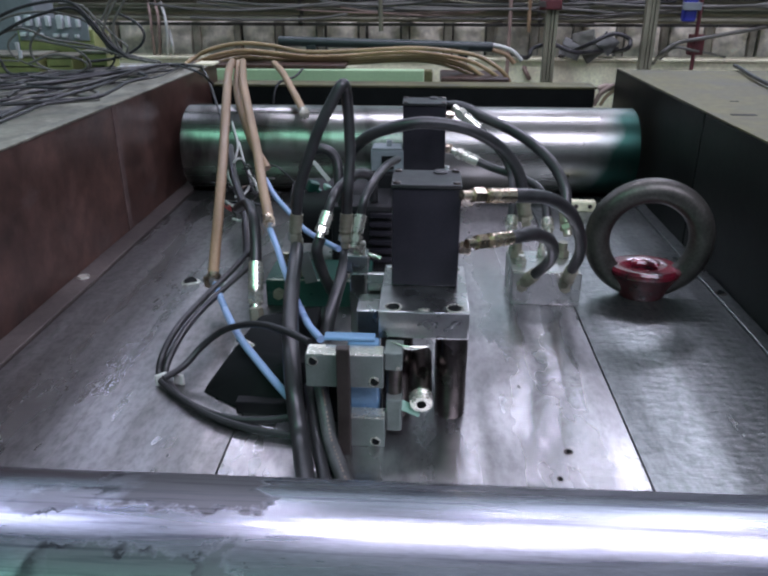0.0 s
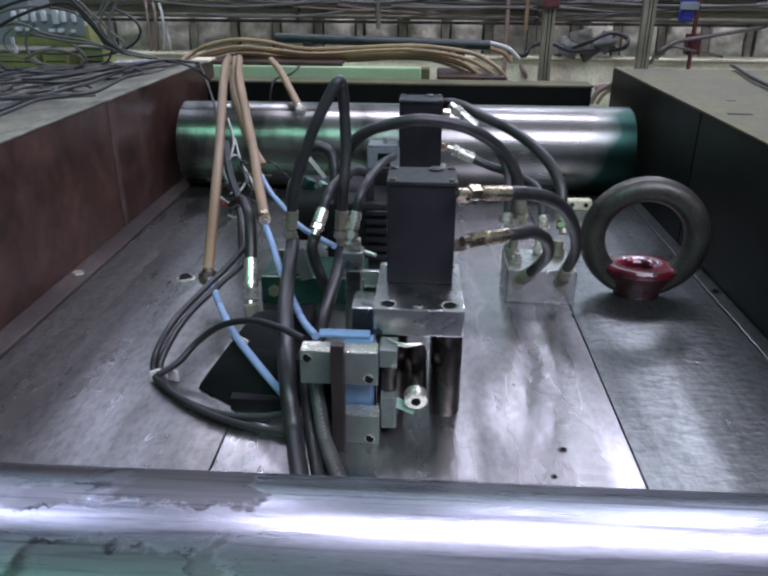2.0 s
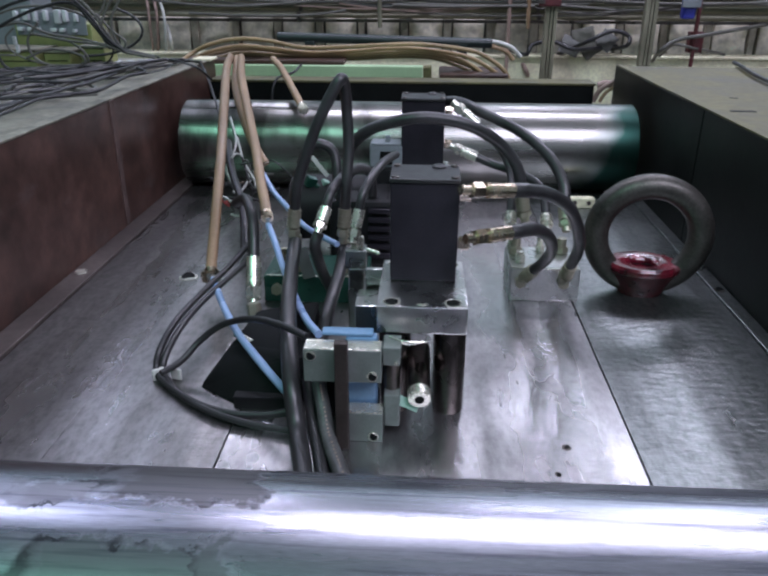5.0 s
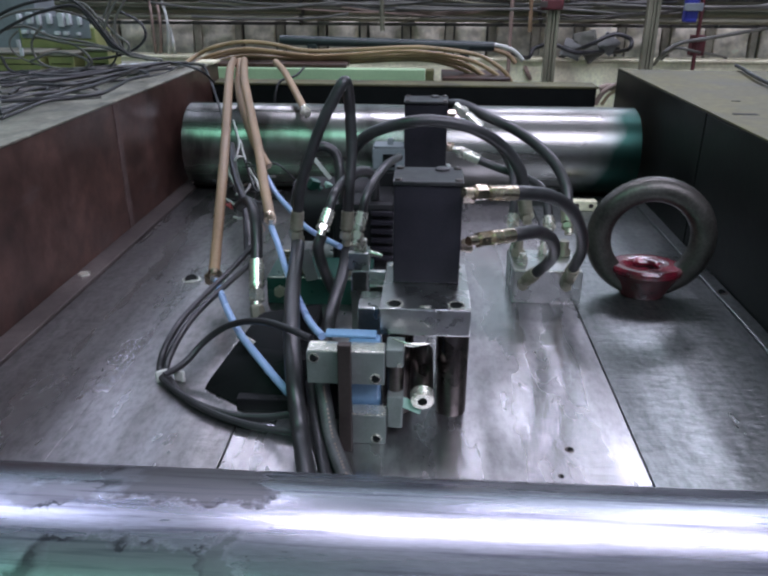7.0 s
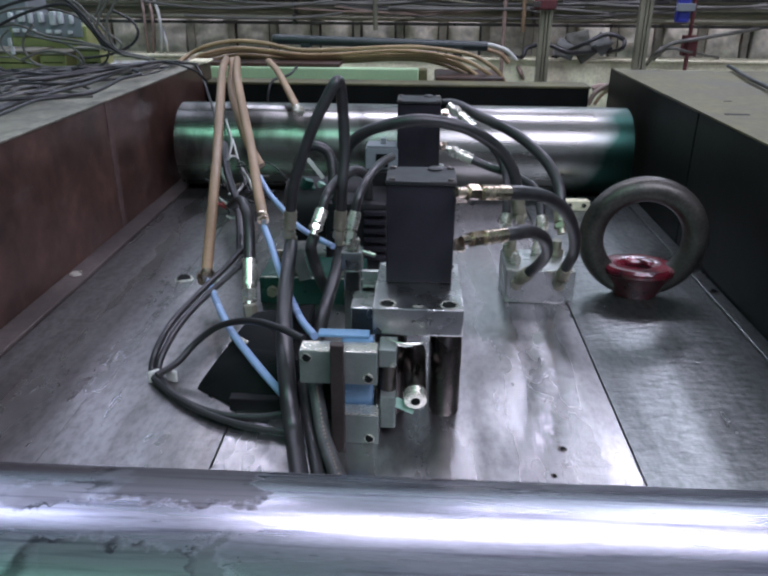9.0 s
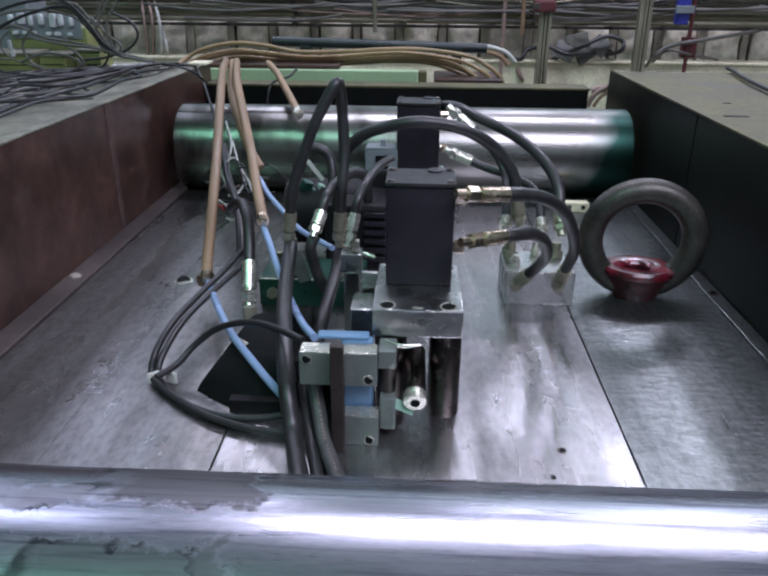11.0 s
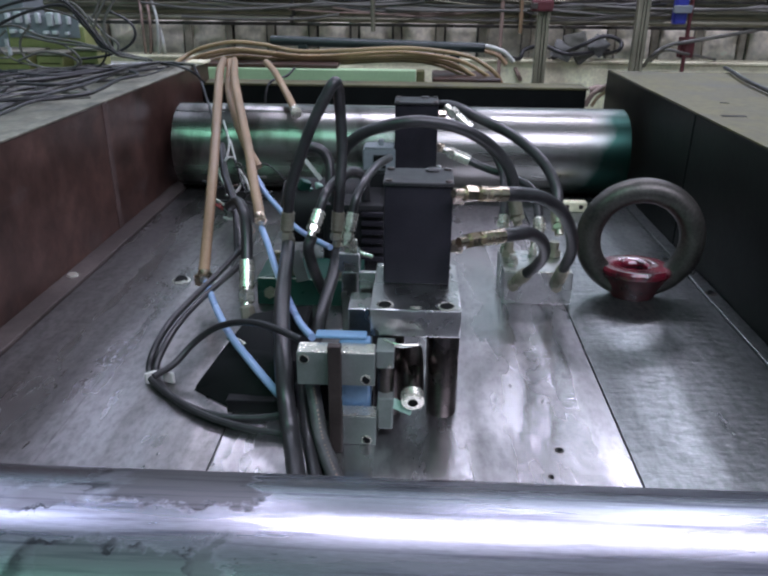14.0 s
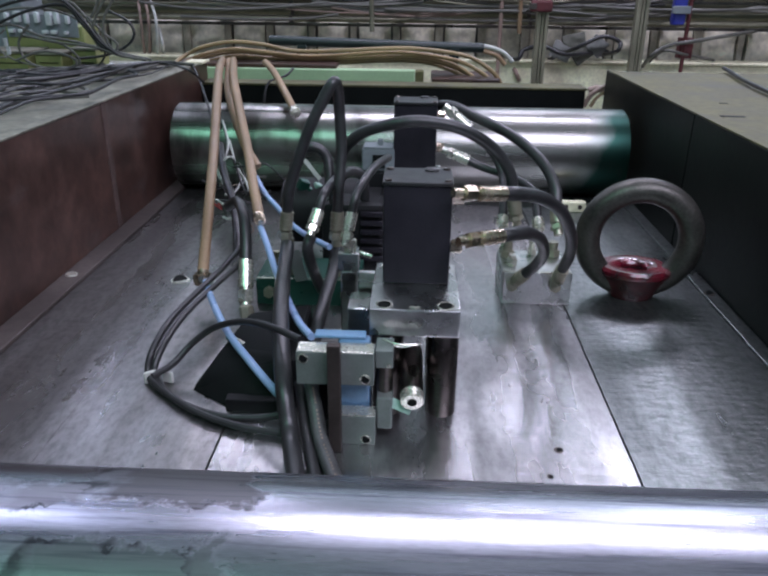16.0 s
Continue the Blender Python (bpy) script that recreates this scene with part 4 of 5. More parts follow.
hose("hydraulic_hose", "black rubber hydraulic hose arching over to the manifold", 0.0115, M_HOSE, [(-0.155, 1.42, 0.256), (-0.139, 1.4, 0.289), (-0.103, 1.37, 0.322), (-0.046, 1.35, 0.343), (0.009, 1.35, 0.349), (0.083, 1.36, 0.334), (0.148, 1.38, 0.294), (0.185, 1.39, 0.244), (0.197, 1.39, 0.187)], end=(0.05, M_OLIVEZ))
hose("hydraulic_hose", "black hydraulic hose with brass fittings from front valve to manifold", 0.0105, M_HOSE, [(0.123, 0.985, 0.316), (0.15, 1, 0.312), (0.189, 1.04, 0.295), (0.232, 1.1, 0.256), (0.264, 1.16, 0.199), (0.278, 1.205, 0.15), (0.276, 1.245, 0.1)], start=(0.084, M_BRASS), end=(0.06, M_OLIVEZ))
hose("hydraulic_hose", "short black hydraulic hose with brass fittings from front valve", 0.0105, M_HOSE, [(0.124, 0.985, 0.253), (0.144, 1, 0.251), (0.175, 1.06, 0.233), (0.209, 1.13, 0.198), (0.228, 1.19, 0.151), (0.224, 1.23, 0.113), (0.21, 1.256, 0.085)], start=(0.08, M_BRASS), end=(0.044, M_OLIVEZ))
hose("hydraulic_hose", "black hydraulic hose with zinc ferrule on the rear valve unit", 0.009, M_HOSE, [(0.111, 1.56, 0.299), (0.144, 1.55, 0.272), (0.172, 1.53, 0.24), (0.186, 1.5, 0.205), (0.184, 1.45, 0.171), (0.181, 1.42, 0.142)], start=(0.07, M_ZINC), end=(0.035, M_ZINC))
hose("hydraulic_hose", "black hydraulic hose with zinc ferrule on the rear valve unit", 0.009, M_HOSE, [(0.112, 1.56, 0.228), (0.153, 1.55, 0.213), (0.203, 1.52, 0.203), (0.241, 1.48, 0.19), (0.25, 1.44, 0.17), (0.252, 1.41, 0.142)], start=(0.06, M_ZINC), end=(0.03, M_ZINC))
# hoses over the green manifold
hose("hydraulic_hose", "black hydraulic hose in a tall loop over the green manifold", 0.0102, M_HOSE, [(-0.235, 1.25, 0.195), (-0.23, 1.25, 0.237), (-0.214, 1.25, 0.286), (-0.188, 1.25, 0.353), (-0.161, 1.25, 0.405), (-0.146, 1.255, 0.429), (-0.141, 1.27, 0.419), (-0.139, 1.285, 0.373), (-0.136, 1.275, 0.308), (-0.139, 1.255, 0.246), (-0.142, 1.25, 0.197)], start=(0.062, M_OLIVEZ), end=(0.062, M_OLIVEZ))
hose("hydraulic_hose", "long black hydraulic hose hanging down to the bed floor", 0.0125, M_HOSE, [(-0.235, 1.24, 0.136), (-0.226, 1.15, 0.124), (-0.21, 1.03, 0.118), (-0.193, 0.93, 0.1), (-0.176, 0.85, 0.066), (-0.163, 0.808, 0.022), (-0.14, 0.721, 0.013), (-0.122, 0.656, 0.013)])
hose("hydraulic_hose", "printed black hydraulic hose, lightened for sheen, running along the bed floor", 0.0105, M_SHEENHOSE, [(-0.141, 0.868, 0.07), (-0.133, 0.845, 0.046), (-0.12, 0.804, 0.018), (-0.1, 0.75, 0.011), (-0.083, 0.703, 0.011), (-0.066, 0.653, 0.011)], printed=True)
hose("hydraulic_hose", "black hydraulic hose running along the bed floor", 0.0085, M_HOSE, [(-0.163, 0.9, 0.048), (-0.151, 0.855, 0.023), (-0.137, 0.804, 0.009), (-0.12, 0.737, 0.009), (-0.102, 0.661, 0.009)])
hose("hydraulic_hose", "black hydraulic hose bending behind the front valve", 0.0115, M_HOSE, [(-0.143, 1.25, 0.128), (-0.147, 1.2, 0.1), (-0.152, 1.13, 0.083), (-0.157, 1.07, 0.064), (-0.161, 1.03, 0.039)])
hose("hydraulic_hose", "thin black hose with a bright zinc ferrule", 0.0085, M_HOSE, [(-0.171, 1.2, 0.214), (-0.162, 1.22, 0.241), (-0.149, 1.28, 0.251), (-0.129, 1.36, 0.248), (-0.104, 1.44, 0.219)], start=(0.045, M_ZINC))
hose("hydraulic_hose", "thin black hose curling below a zinc ferrule", 0.0105, M_HOSE, [(-0.184, 1.2, 0.17), (-0.19, 1.19, 0.151), (-0.187, 1.21, 0.11), (-0.18, 1.26, 0.049), (-0.168, 1.29, 0.004)])
hose("hydraulic_hose", "thin black hose with a bright zinc ferrule", 0.0075, M_HOSE, [(-0.104, 1.12, 0.237), (-0.098, 1.13, 0.265), (-0.084, 1.17, 0.286), (-0.069, 1.24, 0.292), (-0.052, 1.32, 0.286)], start=(0.052, M_ZINC))
hose("hydraulic_hose", "black hose with zinc ferrule standing on the black box", 0.011, M_HOSE, [(-0.396, 1.44, 0.147), (-0.365, 1.4, 0.17), (-0.342, 1.35, 0.161), (-0.33, 1.31, 0.124), (-0.326, 1.28, 0.084)], end=(0.1, M_ZINC))
hose("hydraulic_hose", "black hose looping behind the green manifold", 0.011, M_HOSE, [(-0.267, 1.52, 0.214), (-0.251, 1.52, 0.248), (-0.22, 1.52, 0.259), (-0.193, 1.52, 0.237), (-0.186, 1.5, 0.188), (-0.187, 1.48, 0.144)])
hose("hydraulic_hose", "black hose looping behind the green manifold", 0.01, M_HOSE, [(-0.174, 1.46, 0.151), (-0.162, 1.46, 0.199), (-0.137, 1.47, 0.221), (-0.112, 1.48, 0.205), (-0.108, 1.48, 0.157)])
hose("hydraulic_hose", "dark hose behind the tan air lines", 0.009, M_HOSE, [(-0.363, 1.36, 0.073), (-0.376, 1.42, 0.105), (-0.399, 1.5, 0.135), (-0.448, 1.62, 0.169), (-0.488, 1.75, 0.209)])
# air lines
hose("air_hose", "tan air hose hanging from the bundle to a brass joint", 0.0105, M_TAN, [(-0.611, 2.3, 0.355), (-0.517, 1.9, 0.368), (-0.463, 1.65, 0.311), (-0.435, 1.5, 0.244), (-0.42, 1.4, 0.186), (-0.408, 1.3, 0.115), (-0.403, 1.25, 0.073)], end=(0.02, M_BRASS))
hose("air_hose", "tan air hose hanging from the bundle to a brass joint", 0.0105, M_TAN, [(-0.577, 2.3, 0.355), (-0.467, 1.85, 0.351), (-0.407, 1.65, 0.301), (-0.36, 1.5, 0.255), (-0.33, 1.4, 0.208), (-0.308, 1.33, 0.183), (-0.299, 1.3, 0.172)], end=(0.022, M_BRASS))
hose("air_hose", "tan air hose hanging from the bundle over the shaft", 0.0105, M_TAN, [(-0.591, 2.3, 0.352), (-0.51, 1.95, 0.318), (-0.445, 1.75, 0.276), (-0.404, 1.66, 0.23), (-0.369, 1.62, 0.188)])
hose("air_hose", "tan air hose hanging over the round shaft", 0.0105, M_TAN, [(-0.509, 2.45, 0.334), (-0.452, 2.3, 0.321), (-0.384, 2.1, 0.29), (-0.338, 1.98, 0.258)], end=(0.03, M_ZINC))
hose("air_tube", "pale blue plastic air tube crossing the cable loops", 0.0062, M_BLUE, [(-0.394, 1.23, 0.062), (-0.339, 1.1, 0.068), (-0.29, 1, 0.071), (-0.243, 0.93, 0.065), (-0.2, 0.885, 0.046), (-0.178, 0.868, 0.036)])
hose("air_tube", "pale blue plastic air tube below a brass joint", 0.006, M_BLUE, [(-0.294, 1.285, 0.155), (-0.273, 1.24, 0.135), (-0.248, 1.18, 0.111), (-0.215, 1.1, 0.095), (-0.179, 1, 0.099), (-0.148, 0.93, 0.108)])
hose("air_tube", "pale blue plastic air tube between the hoses", 0.0055, M_BLUE, [(-0.346, 1.5, 0.196), (-0.31, 1.42, 0.182), (-0.271, 1.36, 0.167), (-0.232, 1.31, 0.148), (-0.19, 1.27, 0.139), (-0.154, 1.22, 0.142)])
# thin control cables round the black box
hose("control_cable", "thin black control cable looped on the floor plates", 0.0058, M_CABLE, [(-0.351, 1.36, 0.089), (-0.369, 1.25, 0.079), (-0.392, 1.16, 0.068), (-0.407, 1.06, 0.062), (-0.417, 0.997, 0.04), (-0.419, 0.974, 0.012), (-0.393, 0.94, 0.009), (-0.335, 0.891, 0.009), (-0.276, 0.864, 0.009), (-0.223, 0.857, 0.012), (-0.177, 0.858, 0.02)])
hose("control_cable", "thin black control cable looped on the floor plates", 0.0055, M_CABLE, [(-0.335, 1.33, 0.074), (-0.372, 1.17, 0.068), (-0.394, 1.08, 0.057), (-0.404, 1.006, 0.04), (-0.407, 0.971, 0.014), (-0.364, 0.913, 0.009), (-0.297, 0.864, 0.009), (-0.234, 0.838, 0.009), (-0.172, 0.826, 0.009)])
hose("control_cable", "thin black control cable arching over the black box", 0.0055, M_CABLE, [(-0.4, 0.944, 0.024), (-0.377, 0.974, 0.03), (-0.351, 1, 0.054), (-0.311, 1, 0.084), (-0.256, 0.97, 0.11), (-0.2, 0.92, 0.126), (-0.155, 0.875, 0.132)])
# small wires by the shaft
hose("thin_wire", "thin loose signal wire in front of the round shaft", 0.003, M_WHITEW, [(-0.518, 1.9, 0.242), (-0.476, 1.78, 0.203), (-0.484, 1.72, 0.161), (-0.499, 1.7, 0.147)])
hose("thin_wire", "thin loose signal wire in front of the round shaft", 0.003, M_CABLE, [(-0.502, 1.85, 0.226), (-0.456, 1.75, 0.172), (-0.417, 1.66, 0.129), (-0.391, 1.62, 0.122)])
hose("thin_wire", "thin loose signal wire in front of the round shaft", 0.003, M_WHITEW, [(-0.478, 1.8, 0.211), (-0.442, 1.72, 0.149), (-0.43, 1.7, 0.133), (-0.436, 1.66, 0.116), (-0.456, 1.64, 0.113)])
hose("thin_wire", "thin loose signal wire in front of the round shaft", 0.003, M_WHITEW, [(-0.504, 1.72, 0.078), (-0.452, 1.66, 0.075), (-0.405, 1.62, 0.093)])
hose("thin_wire", "thin loose signal wire in front of the round shaft", 0.003, M_REDW, [(-0.515, 1.72, 0.072), (-0.485, 1.7, 0.059), (-0.484, 1.68, 0.078)])
hose("thin_wire", "thin loose signal wire in front of the round shaft", 0.003, M_CABLE, [(-0.488, 1.72, 0.117), (-0.452, 1.68, 0.097), (-0.418, 1.64, 0.104), (-0.386, 1.6, 0.134)])
hose("thin_wire", "thin loose signal wire in front of the round shaft", 0.003, M_WHITEW, [(-0.454, 1.75, 0.16), (-0.42, 1.7, 0.136), (-0.402, 1.66, 0.12)])
# tan hose bundle behind the bed
hose("air_hose", "tan air hose in the bundle lying across the bed end", 0.0076, M_BUNDLE, [(-0.883, 2.63, 0.3), (-0.871, 2.75, 0.322), (-0.799, 2.75, 0.353), (-0.696, 2.75, 0.372), (-0.586, 2.75, 0.366), (-0.459, 2.75, 0.344), (-0.313, 2.75, 0.346), (-0.132, 2.75, 0.356), (-0.006, 2.75, 0.357), (0.164, 2.75, 0.337), (0.247, 2.75, 0.299), (0.298, 2.75, 0.254), (0.313, 2.75, 0.202)])
hose("air_hose", "tan air hose in the bundle lying across the bed end", 0.0076, M_BUNDLE, [(-0.888, 2.66, 0.28), (-0.875, 2.78, 0.298), (-0.803, 2.78, 0.326), (-0.698, 2.78, 0.344), (-0.587, 2.78, 0.337), (-0.458, 2.78, 0.323), (-0.31, 2.78, 0.326), (-0.126, 2.78, 0.34), (0.001, 2.78, 0.336), (0.142, 2.78, 0.315), (0.225, 2.78, 0.279), (0.277, 2.78, 0.238), (0.291, 2.78, 0.184)])
hose("air_hose", "tan air hose in the bundle lying across the bed end", 0.0066, M_BUNDLE, [(-0.89, 2.675, 0.272), (-0.877, 2.795, 0.284), (-0.804, 2.795, 0.313), (-0.699, 2.795, 0.332), (-0.587, 2.795, 0.328), (-0.457, 2.795, 0.313), (-0.308, 2.795, 0.315), (-0.123, 2.795, 0.327), (0.005, 2.795, 0.326), (0.12, 2.795, 0.304), (0.19, 2.795, 0.268), (0.24, 2.795, 0.229), (0.255, 2.795, 0.175)])
hose("air_hose", "tan air hose in the bundle lying across the bed end", 0.0076, M_BUNDLE, [(-0.892, 2.69, 0.262), (-0.88, 2.81, 0.271), (-0.806, 2.81, 0.295), (-0.7, 2.81, 0.317), (-0.587, 2.81, 0.312), (-0.456, 2.81, 0.306), (-0.306, 2.81, 0.307), (-0.12, 2.81, 0.317), (0.009, 2.81, 0.316), (0.118, 2.81, 0.293), (0.203, 2.81, 0.257), (0.255, 2.81, 0.221), (0.269, 2.81, 0.166)])
hose("air_hose", "tan air hose in the bundle lying across the bed end", 0.0076, M_BUNDLE, [(-0.894, 2.705, 0.256), (-0.882, 2.825, 0.257), (-0.808, 2.825, 0.285), (-0.7, 2.825, 0.308), (-0.587, 2.825, 0.299), (-0.455, 2.825, 0.297), (-0.304, 2.825, 0.296), (-0.117, 2.825, 0.307), (0.013, 2.825, 0.304), (0.106, 2.825, 0.281), (0.191, 2.825, 0.246), (0.244, 2.825, 0.212), (0.258, 2.825, 0.157)])
# cables lying on the left side wall
hose("power_cable", "grey black power cable lying on the side wall", 0.0036, M_GREYC, [(-1.258, 2.107, 0.327), (-1.125, 2.138, 0.327), (-1.02, 2.239, 0.327), (-0.925, 2.402, 0.327), (-0.851, 2.478, 0.327), (-0.739, 2.413, 0.327)])
hose("power_cable", "grey black power cable lying on the side wall", 0.0044, M_CABLE, [(-1.154, 1.927, 0.335), (-1.038, 1.914, 0.335), (-0.969, 2.06, 0.335), (-0.926, 2.201, 0.335), (-0.876, 2.36, 0.335), (-0.79, 2.393, 0.335)])
hose("power_cable", "grey black power cable lying on the side wall", 0.0036, M_CABLE, [(-1.06, 1.765, 0.343), (-1.005, 1.803, 0.343), (-0.894, 1.809, 0.343), (-0.872, 2.002, 0.343), (-0.861, 2.235, 0.343), (-0.825, 2.331, 0.343)])
hose("power_cable", "grey black power cable lying on the side wall", 0.0044, M_GREYC, [(-1.061, 1.761, 0.327), (-0.993, 1.848, 0.327), (-0.958, 1.94, 0.327), (-0.839, 1.823, 0.327), (-0.842, 1.774, 0.327), (-0.931, 1.801, 0.327)])
hose("power_cable", "grey black power cable lying on the side wall", 0.0036, M_CABLE, [(-0.993, 1.644, 0.335), (-0.928, 1.7, 0.335), (-0.87, 1.782, 0.335), (-0.866, 1.983, 0.335), (-0.894, 2.179, 0.335), (-0.879, 2.279, 0.335)])
hose("power_cable", "grey black power cable lying on the side wall", 0.0044, M_CABLE, [(-0.93, 1.536, 0.343), (-0.854, 1.58, 0.343), (-0.769, 1.642, 0.343), (-0.767, 1.733, 0.343), (-0.79, 1.907, 0.343), (-0.777, 2.008, 0.343), (-0.83, 2.092, 0.343)])
hose("power_cable", "grey black power cable lying on the side wall", 0.0036, M_GREYC, [(-0.938, 1.543, 0.327), (-0.916, 1.65, 0.327), (-0.849, 1.682, 0.327), (-0.786, 1.715, 0.327)])
hose("power_cable", "grey black power cable lying on the side wall", 0.0044, M_CABLE, [(-0.872, 1.43, 0.335), (-0.886, 1.575, 0.335), (-0.877, 1.718, 0.335), (-0.868, 1.924, 0.335), (-0.889, 2.155, 0.335)])
hose("power_cable", "grey black power cable lying on the side wall", 0.0036, M_CABLE, [(-0.817, 1.337, 0.343), (-0.826, 1.444, 0.343), (-0.834, 1.542, 0.343), (-0.794, 1.598, 0.343)])
hose("power_cable", "grey black power cable lying on the side wall", 0.0044, M_GREYC, [(-1.217, 2.034, 0.327), (-1.038, 1.811, 0.327), (-1.037, 1.935, 0.327), (-1.138, 2.049, 0.327), (-1.146, 1.91, 0.327)])
hose("power_cable", "grey black power cable lying on the side wall", 0.0036, M_CABLE, [(-1.229, 2.112, 0.335), (-1.043, 2.034, 0.335), (-0.965, 2.151, 0.335), (-0.885, 2.253, 0.335), (-0.833, 2.376, 0.335), (-0.688, 2.191, 0.335), (-0.669, 2.271, 0.29)])
# tangle of thinner cables on the side wall
hose("power_cable", "thin dark cable tangled on the side wall", 0.0028, M_GREYC, [(-1.083, 1.851, 0.333), (-1.059, 1.934, 0.336), (-1.025, 2.018, 0.331), (-0.973, 2.088, 0.333)])
hose("power_cable", "thin dark cable tangled on the side wall", 0.0028, M_CABLE, [(-1.22, 2.052, 0.335), (-1.154, 2.112, 0.331), (-1.056, 2.154, 0.334), (-1.015, 2.359, 0.332)])
hose("power_cable", "thin dark cable tangled on the side wall", 0.0028, M_CABLE, [(-1.108, 1.858, 0.33), (-1.122, 2.004, 0.33), (-1.048, 2.029, 0.331), (-1.057, 2.255, 0.333)])
hose("power_cable", "thin dark cable tangled on the side wall", 0.0028, M_GREYC, [(-1.078, 1.893, 0.333), (-1.03, 2.064, 0.331), (-0.985, 2.21, 0.335), (-0.877, 2.337, 0.336)])
hose("power_cable", "thin dark cable tangled on the side wall", 0.0028, M_CABLE, [(-1.229, 2.166, 0.332), (-1.086, 2.065, 0.331), (-1.041, 2.108, 0.331), (-1.06, 2.319, 0.332), (-0.94, 2.235, 0.335)])
hose("power_cable", "thin dark cable tangled on the side wall", 0.0028, M_CABLE, [(-1.146, 1.866, 0.336), (-1.099, 1.919, 0.334), (-1.13, 2.045, 0.331), (-1.034, 1.999, 0.332), (-1.033, 2.134, 0.33), (-0.987, 2.188, 0.333)])
hose("power_cable", "thin dark cable tangled on the side wall", 0.0028, M_GREYC, [(-0.956, 1.591, 0.336), (-0.942, 1.68, 0.335), (-0.929, 1.782, 0.331), (-0.932, 1.973, 0.33), (-0.902, 2.095, 0.336), (-0.881, 2.25, 0.33)])
hose("power_cable", "thin dark cable tangled on the side wall", 0.0028, M_CABLE, [(-1.182, 1.91, 0.332), (-1.155, 2.023, 0.336), (-1.124, 2.126, 0.331), (-1.094, 2.204, 0.333), (-0.989, 2.182, 0.335)])
hose("power_cable", "thin dark cable tangled on the side wall", 0.0028, M_CABLE, [(-1.139, 1.979, 0.33), (-1.077, 2.012, 0.334), (-1.011, 2.004, 0.331), (-1.012, 2.173, 0.333), (-0.933, 2.233, 0.331), (-0.879, 2.308, 0.333)])
hose("power_cable", "thin dark cable tangled on the side wall", 0.0028, M_GREYC, [(-1.169, 2.099, 0.333), (-1.138, 2.215, 0.334), (-1.068, 2.203, 0.334), (-1.017, 2.282, 0.334), (-0.933, 2.247, 0.334), (-0.881, 2.276, 0.332)])
hose("power_cable", "thin dark cable tangled on the side wall", 0.0028, M_CABLE, [(-1.108, 1.968, 0.334), (-1.118, 2.067, 0.332), (-1.079, 2.143, 0.33), (-1.044, 2.209, 0.33), (-0.97, 2.168, 0.333), (-0.981, 2.353, 0.331)])
hose("power_cable", "thin dark cable tangled on the side wall", 0.0028, M_CABLE, [(-1.001, 1.693, 0.335), (-1.058, 1.893, 0.331), (-1.019, 2.03, 0.331), (-1, 2.132, 0.336), (-0.917, 2.232, 0.334)])
# cable loops in the air beside the terminal boxes
hose("power_cable", "grey power cable looping in the air", 0.0048, M_CABLE, [(-1.326, 2.2, 0.465), (-1.242, 2.2, 0.504), (-1.147, 2.2, 0.528), (-1.058, 2.2, 0.531), (-1, 2.2, 0.483), (-0.951, 2.2, 0.414), (-0.901, 2.2, 0.375)])
hose("power_cable", "grey power cable looping in the air", 0.0048, M_CABLE, [(-1.345, 2.212, 0.411), (-1.259, 2.212, 0.457), (-1.16, 2.212, 0.495), (-1.052, 2.212, 0.512), (-0.995, 2.212, 0.452), (-0.944, 2.212, 0.392), (-0.85, 2.212, 0.363)])
hose("power_cable", "grey power cable looping in the air", 0.0038, M_GREYC, [(-1.1, 2.224, 0.525), (-1.034, 2.224, 0.52), (-0.995, 2.224, 0.482), (-0.963, 2.224, 0.429), (-0.924, 2.224, 0.387), (-0.809, 2.224, 0.359)])
hose("power_cable", "grey power cable looping in the air", 0.0038, M_GREYC, [(-1.062, 2.236, 0.516), (-1.017, 2.236, 0.474), (-0.983, 2.236, 0.432), (-0.939, 2.236, 0.39), (-0.874, 2.236, 0.366)])
hose("power_cable", "grey power cable looping in the air", 0.0038, M_GREYC, [(-1.183, 2.248, 0.455), (-1.225, 2.248, 0.402), (-1.208, 2.248, 0.348), (-1.134, 2.248, 0.325), (-1.06, 2.248, 0.331), (-1.044, 2.248, 0.355), (-1.078, 2.248, 0.392), (-1.147, 2.248, 0.421)])
hose("power_cable", "grey power cable looping in the air", 0.0038, M_GREYC, [(-1.182, 2.2, 0.427), (-1.08, 2.2, 0.408), (-0.976, 2.2, 0.397), (-0.901, 2.2, 0.375), (-0.816, 2.2, 0.361)])
hose("power_cable", "grey power cable looping in the air", 0.0038, M_GREYC, [(-0.896, 2.212, 0.563), (-0.929, 2.212, 0.523), (-0.961, 2.212, 0.475), (-0.974, 2.212, 0.427), (-0.953, 2.212, 0.382)])
hose("power_cable", "grey power cable looping in the air", 0.0038, M_GREYC, [(-0.874, 2.224, 0.563), (-0.91, 2.224, 0.52), (-0.942, 2.224, 0.468), (-0.939, 2.224, 0.412), (-0.911, 2.224, 0.373)])
hose("power_cable", "grey power cable looping in the air", 0.0038, M_GREYC, [(-0.92, 2.236, 0.563), (-0.953, 2.236, 0.525), (-0.981, 2.236, 0.481), (-1.013, 2.236, 0.456)])
hose("power_cable", "grey power cable looping in the air", 0.0038, M_GREYC, [(-1.347, 2.248, 0.43), (-1.264, 2.248, 0.451), (-1.219, 2.248, 0.449), (-1.154, 2.248, 0.423), (-1.049, 2.248, 0.407), (-0.953, 2.248, 0.384)])
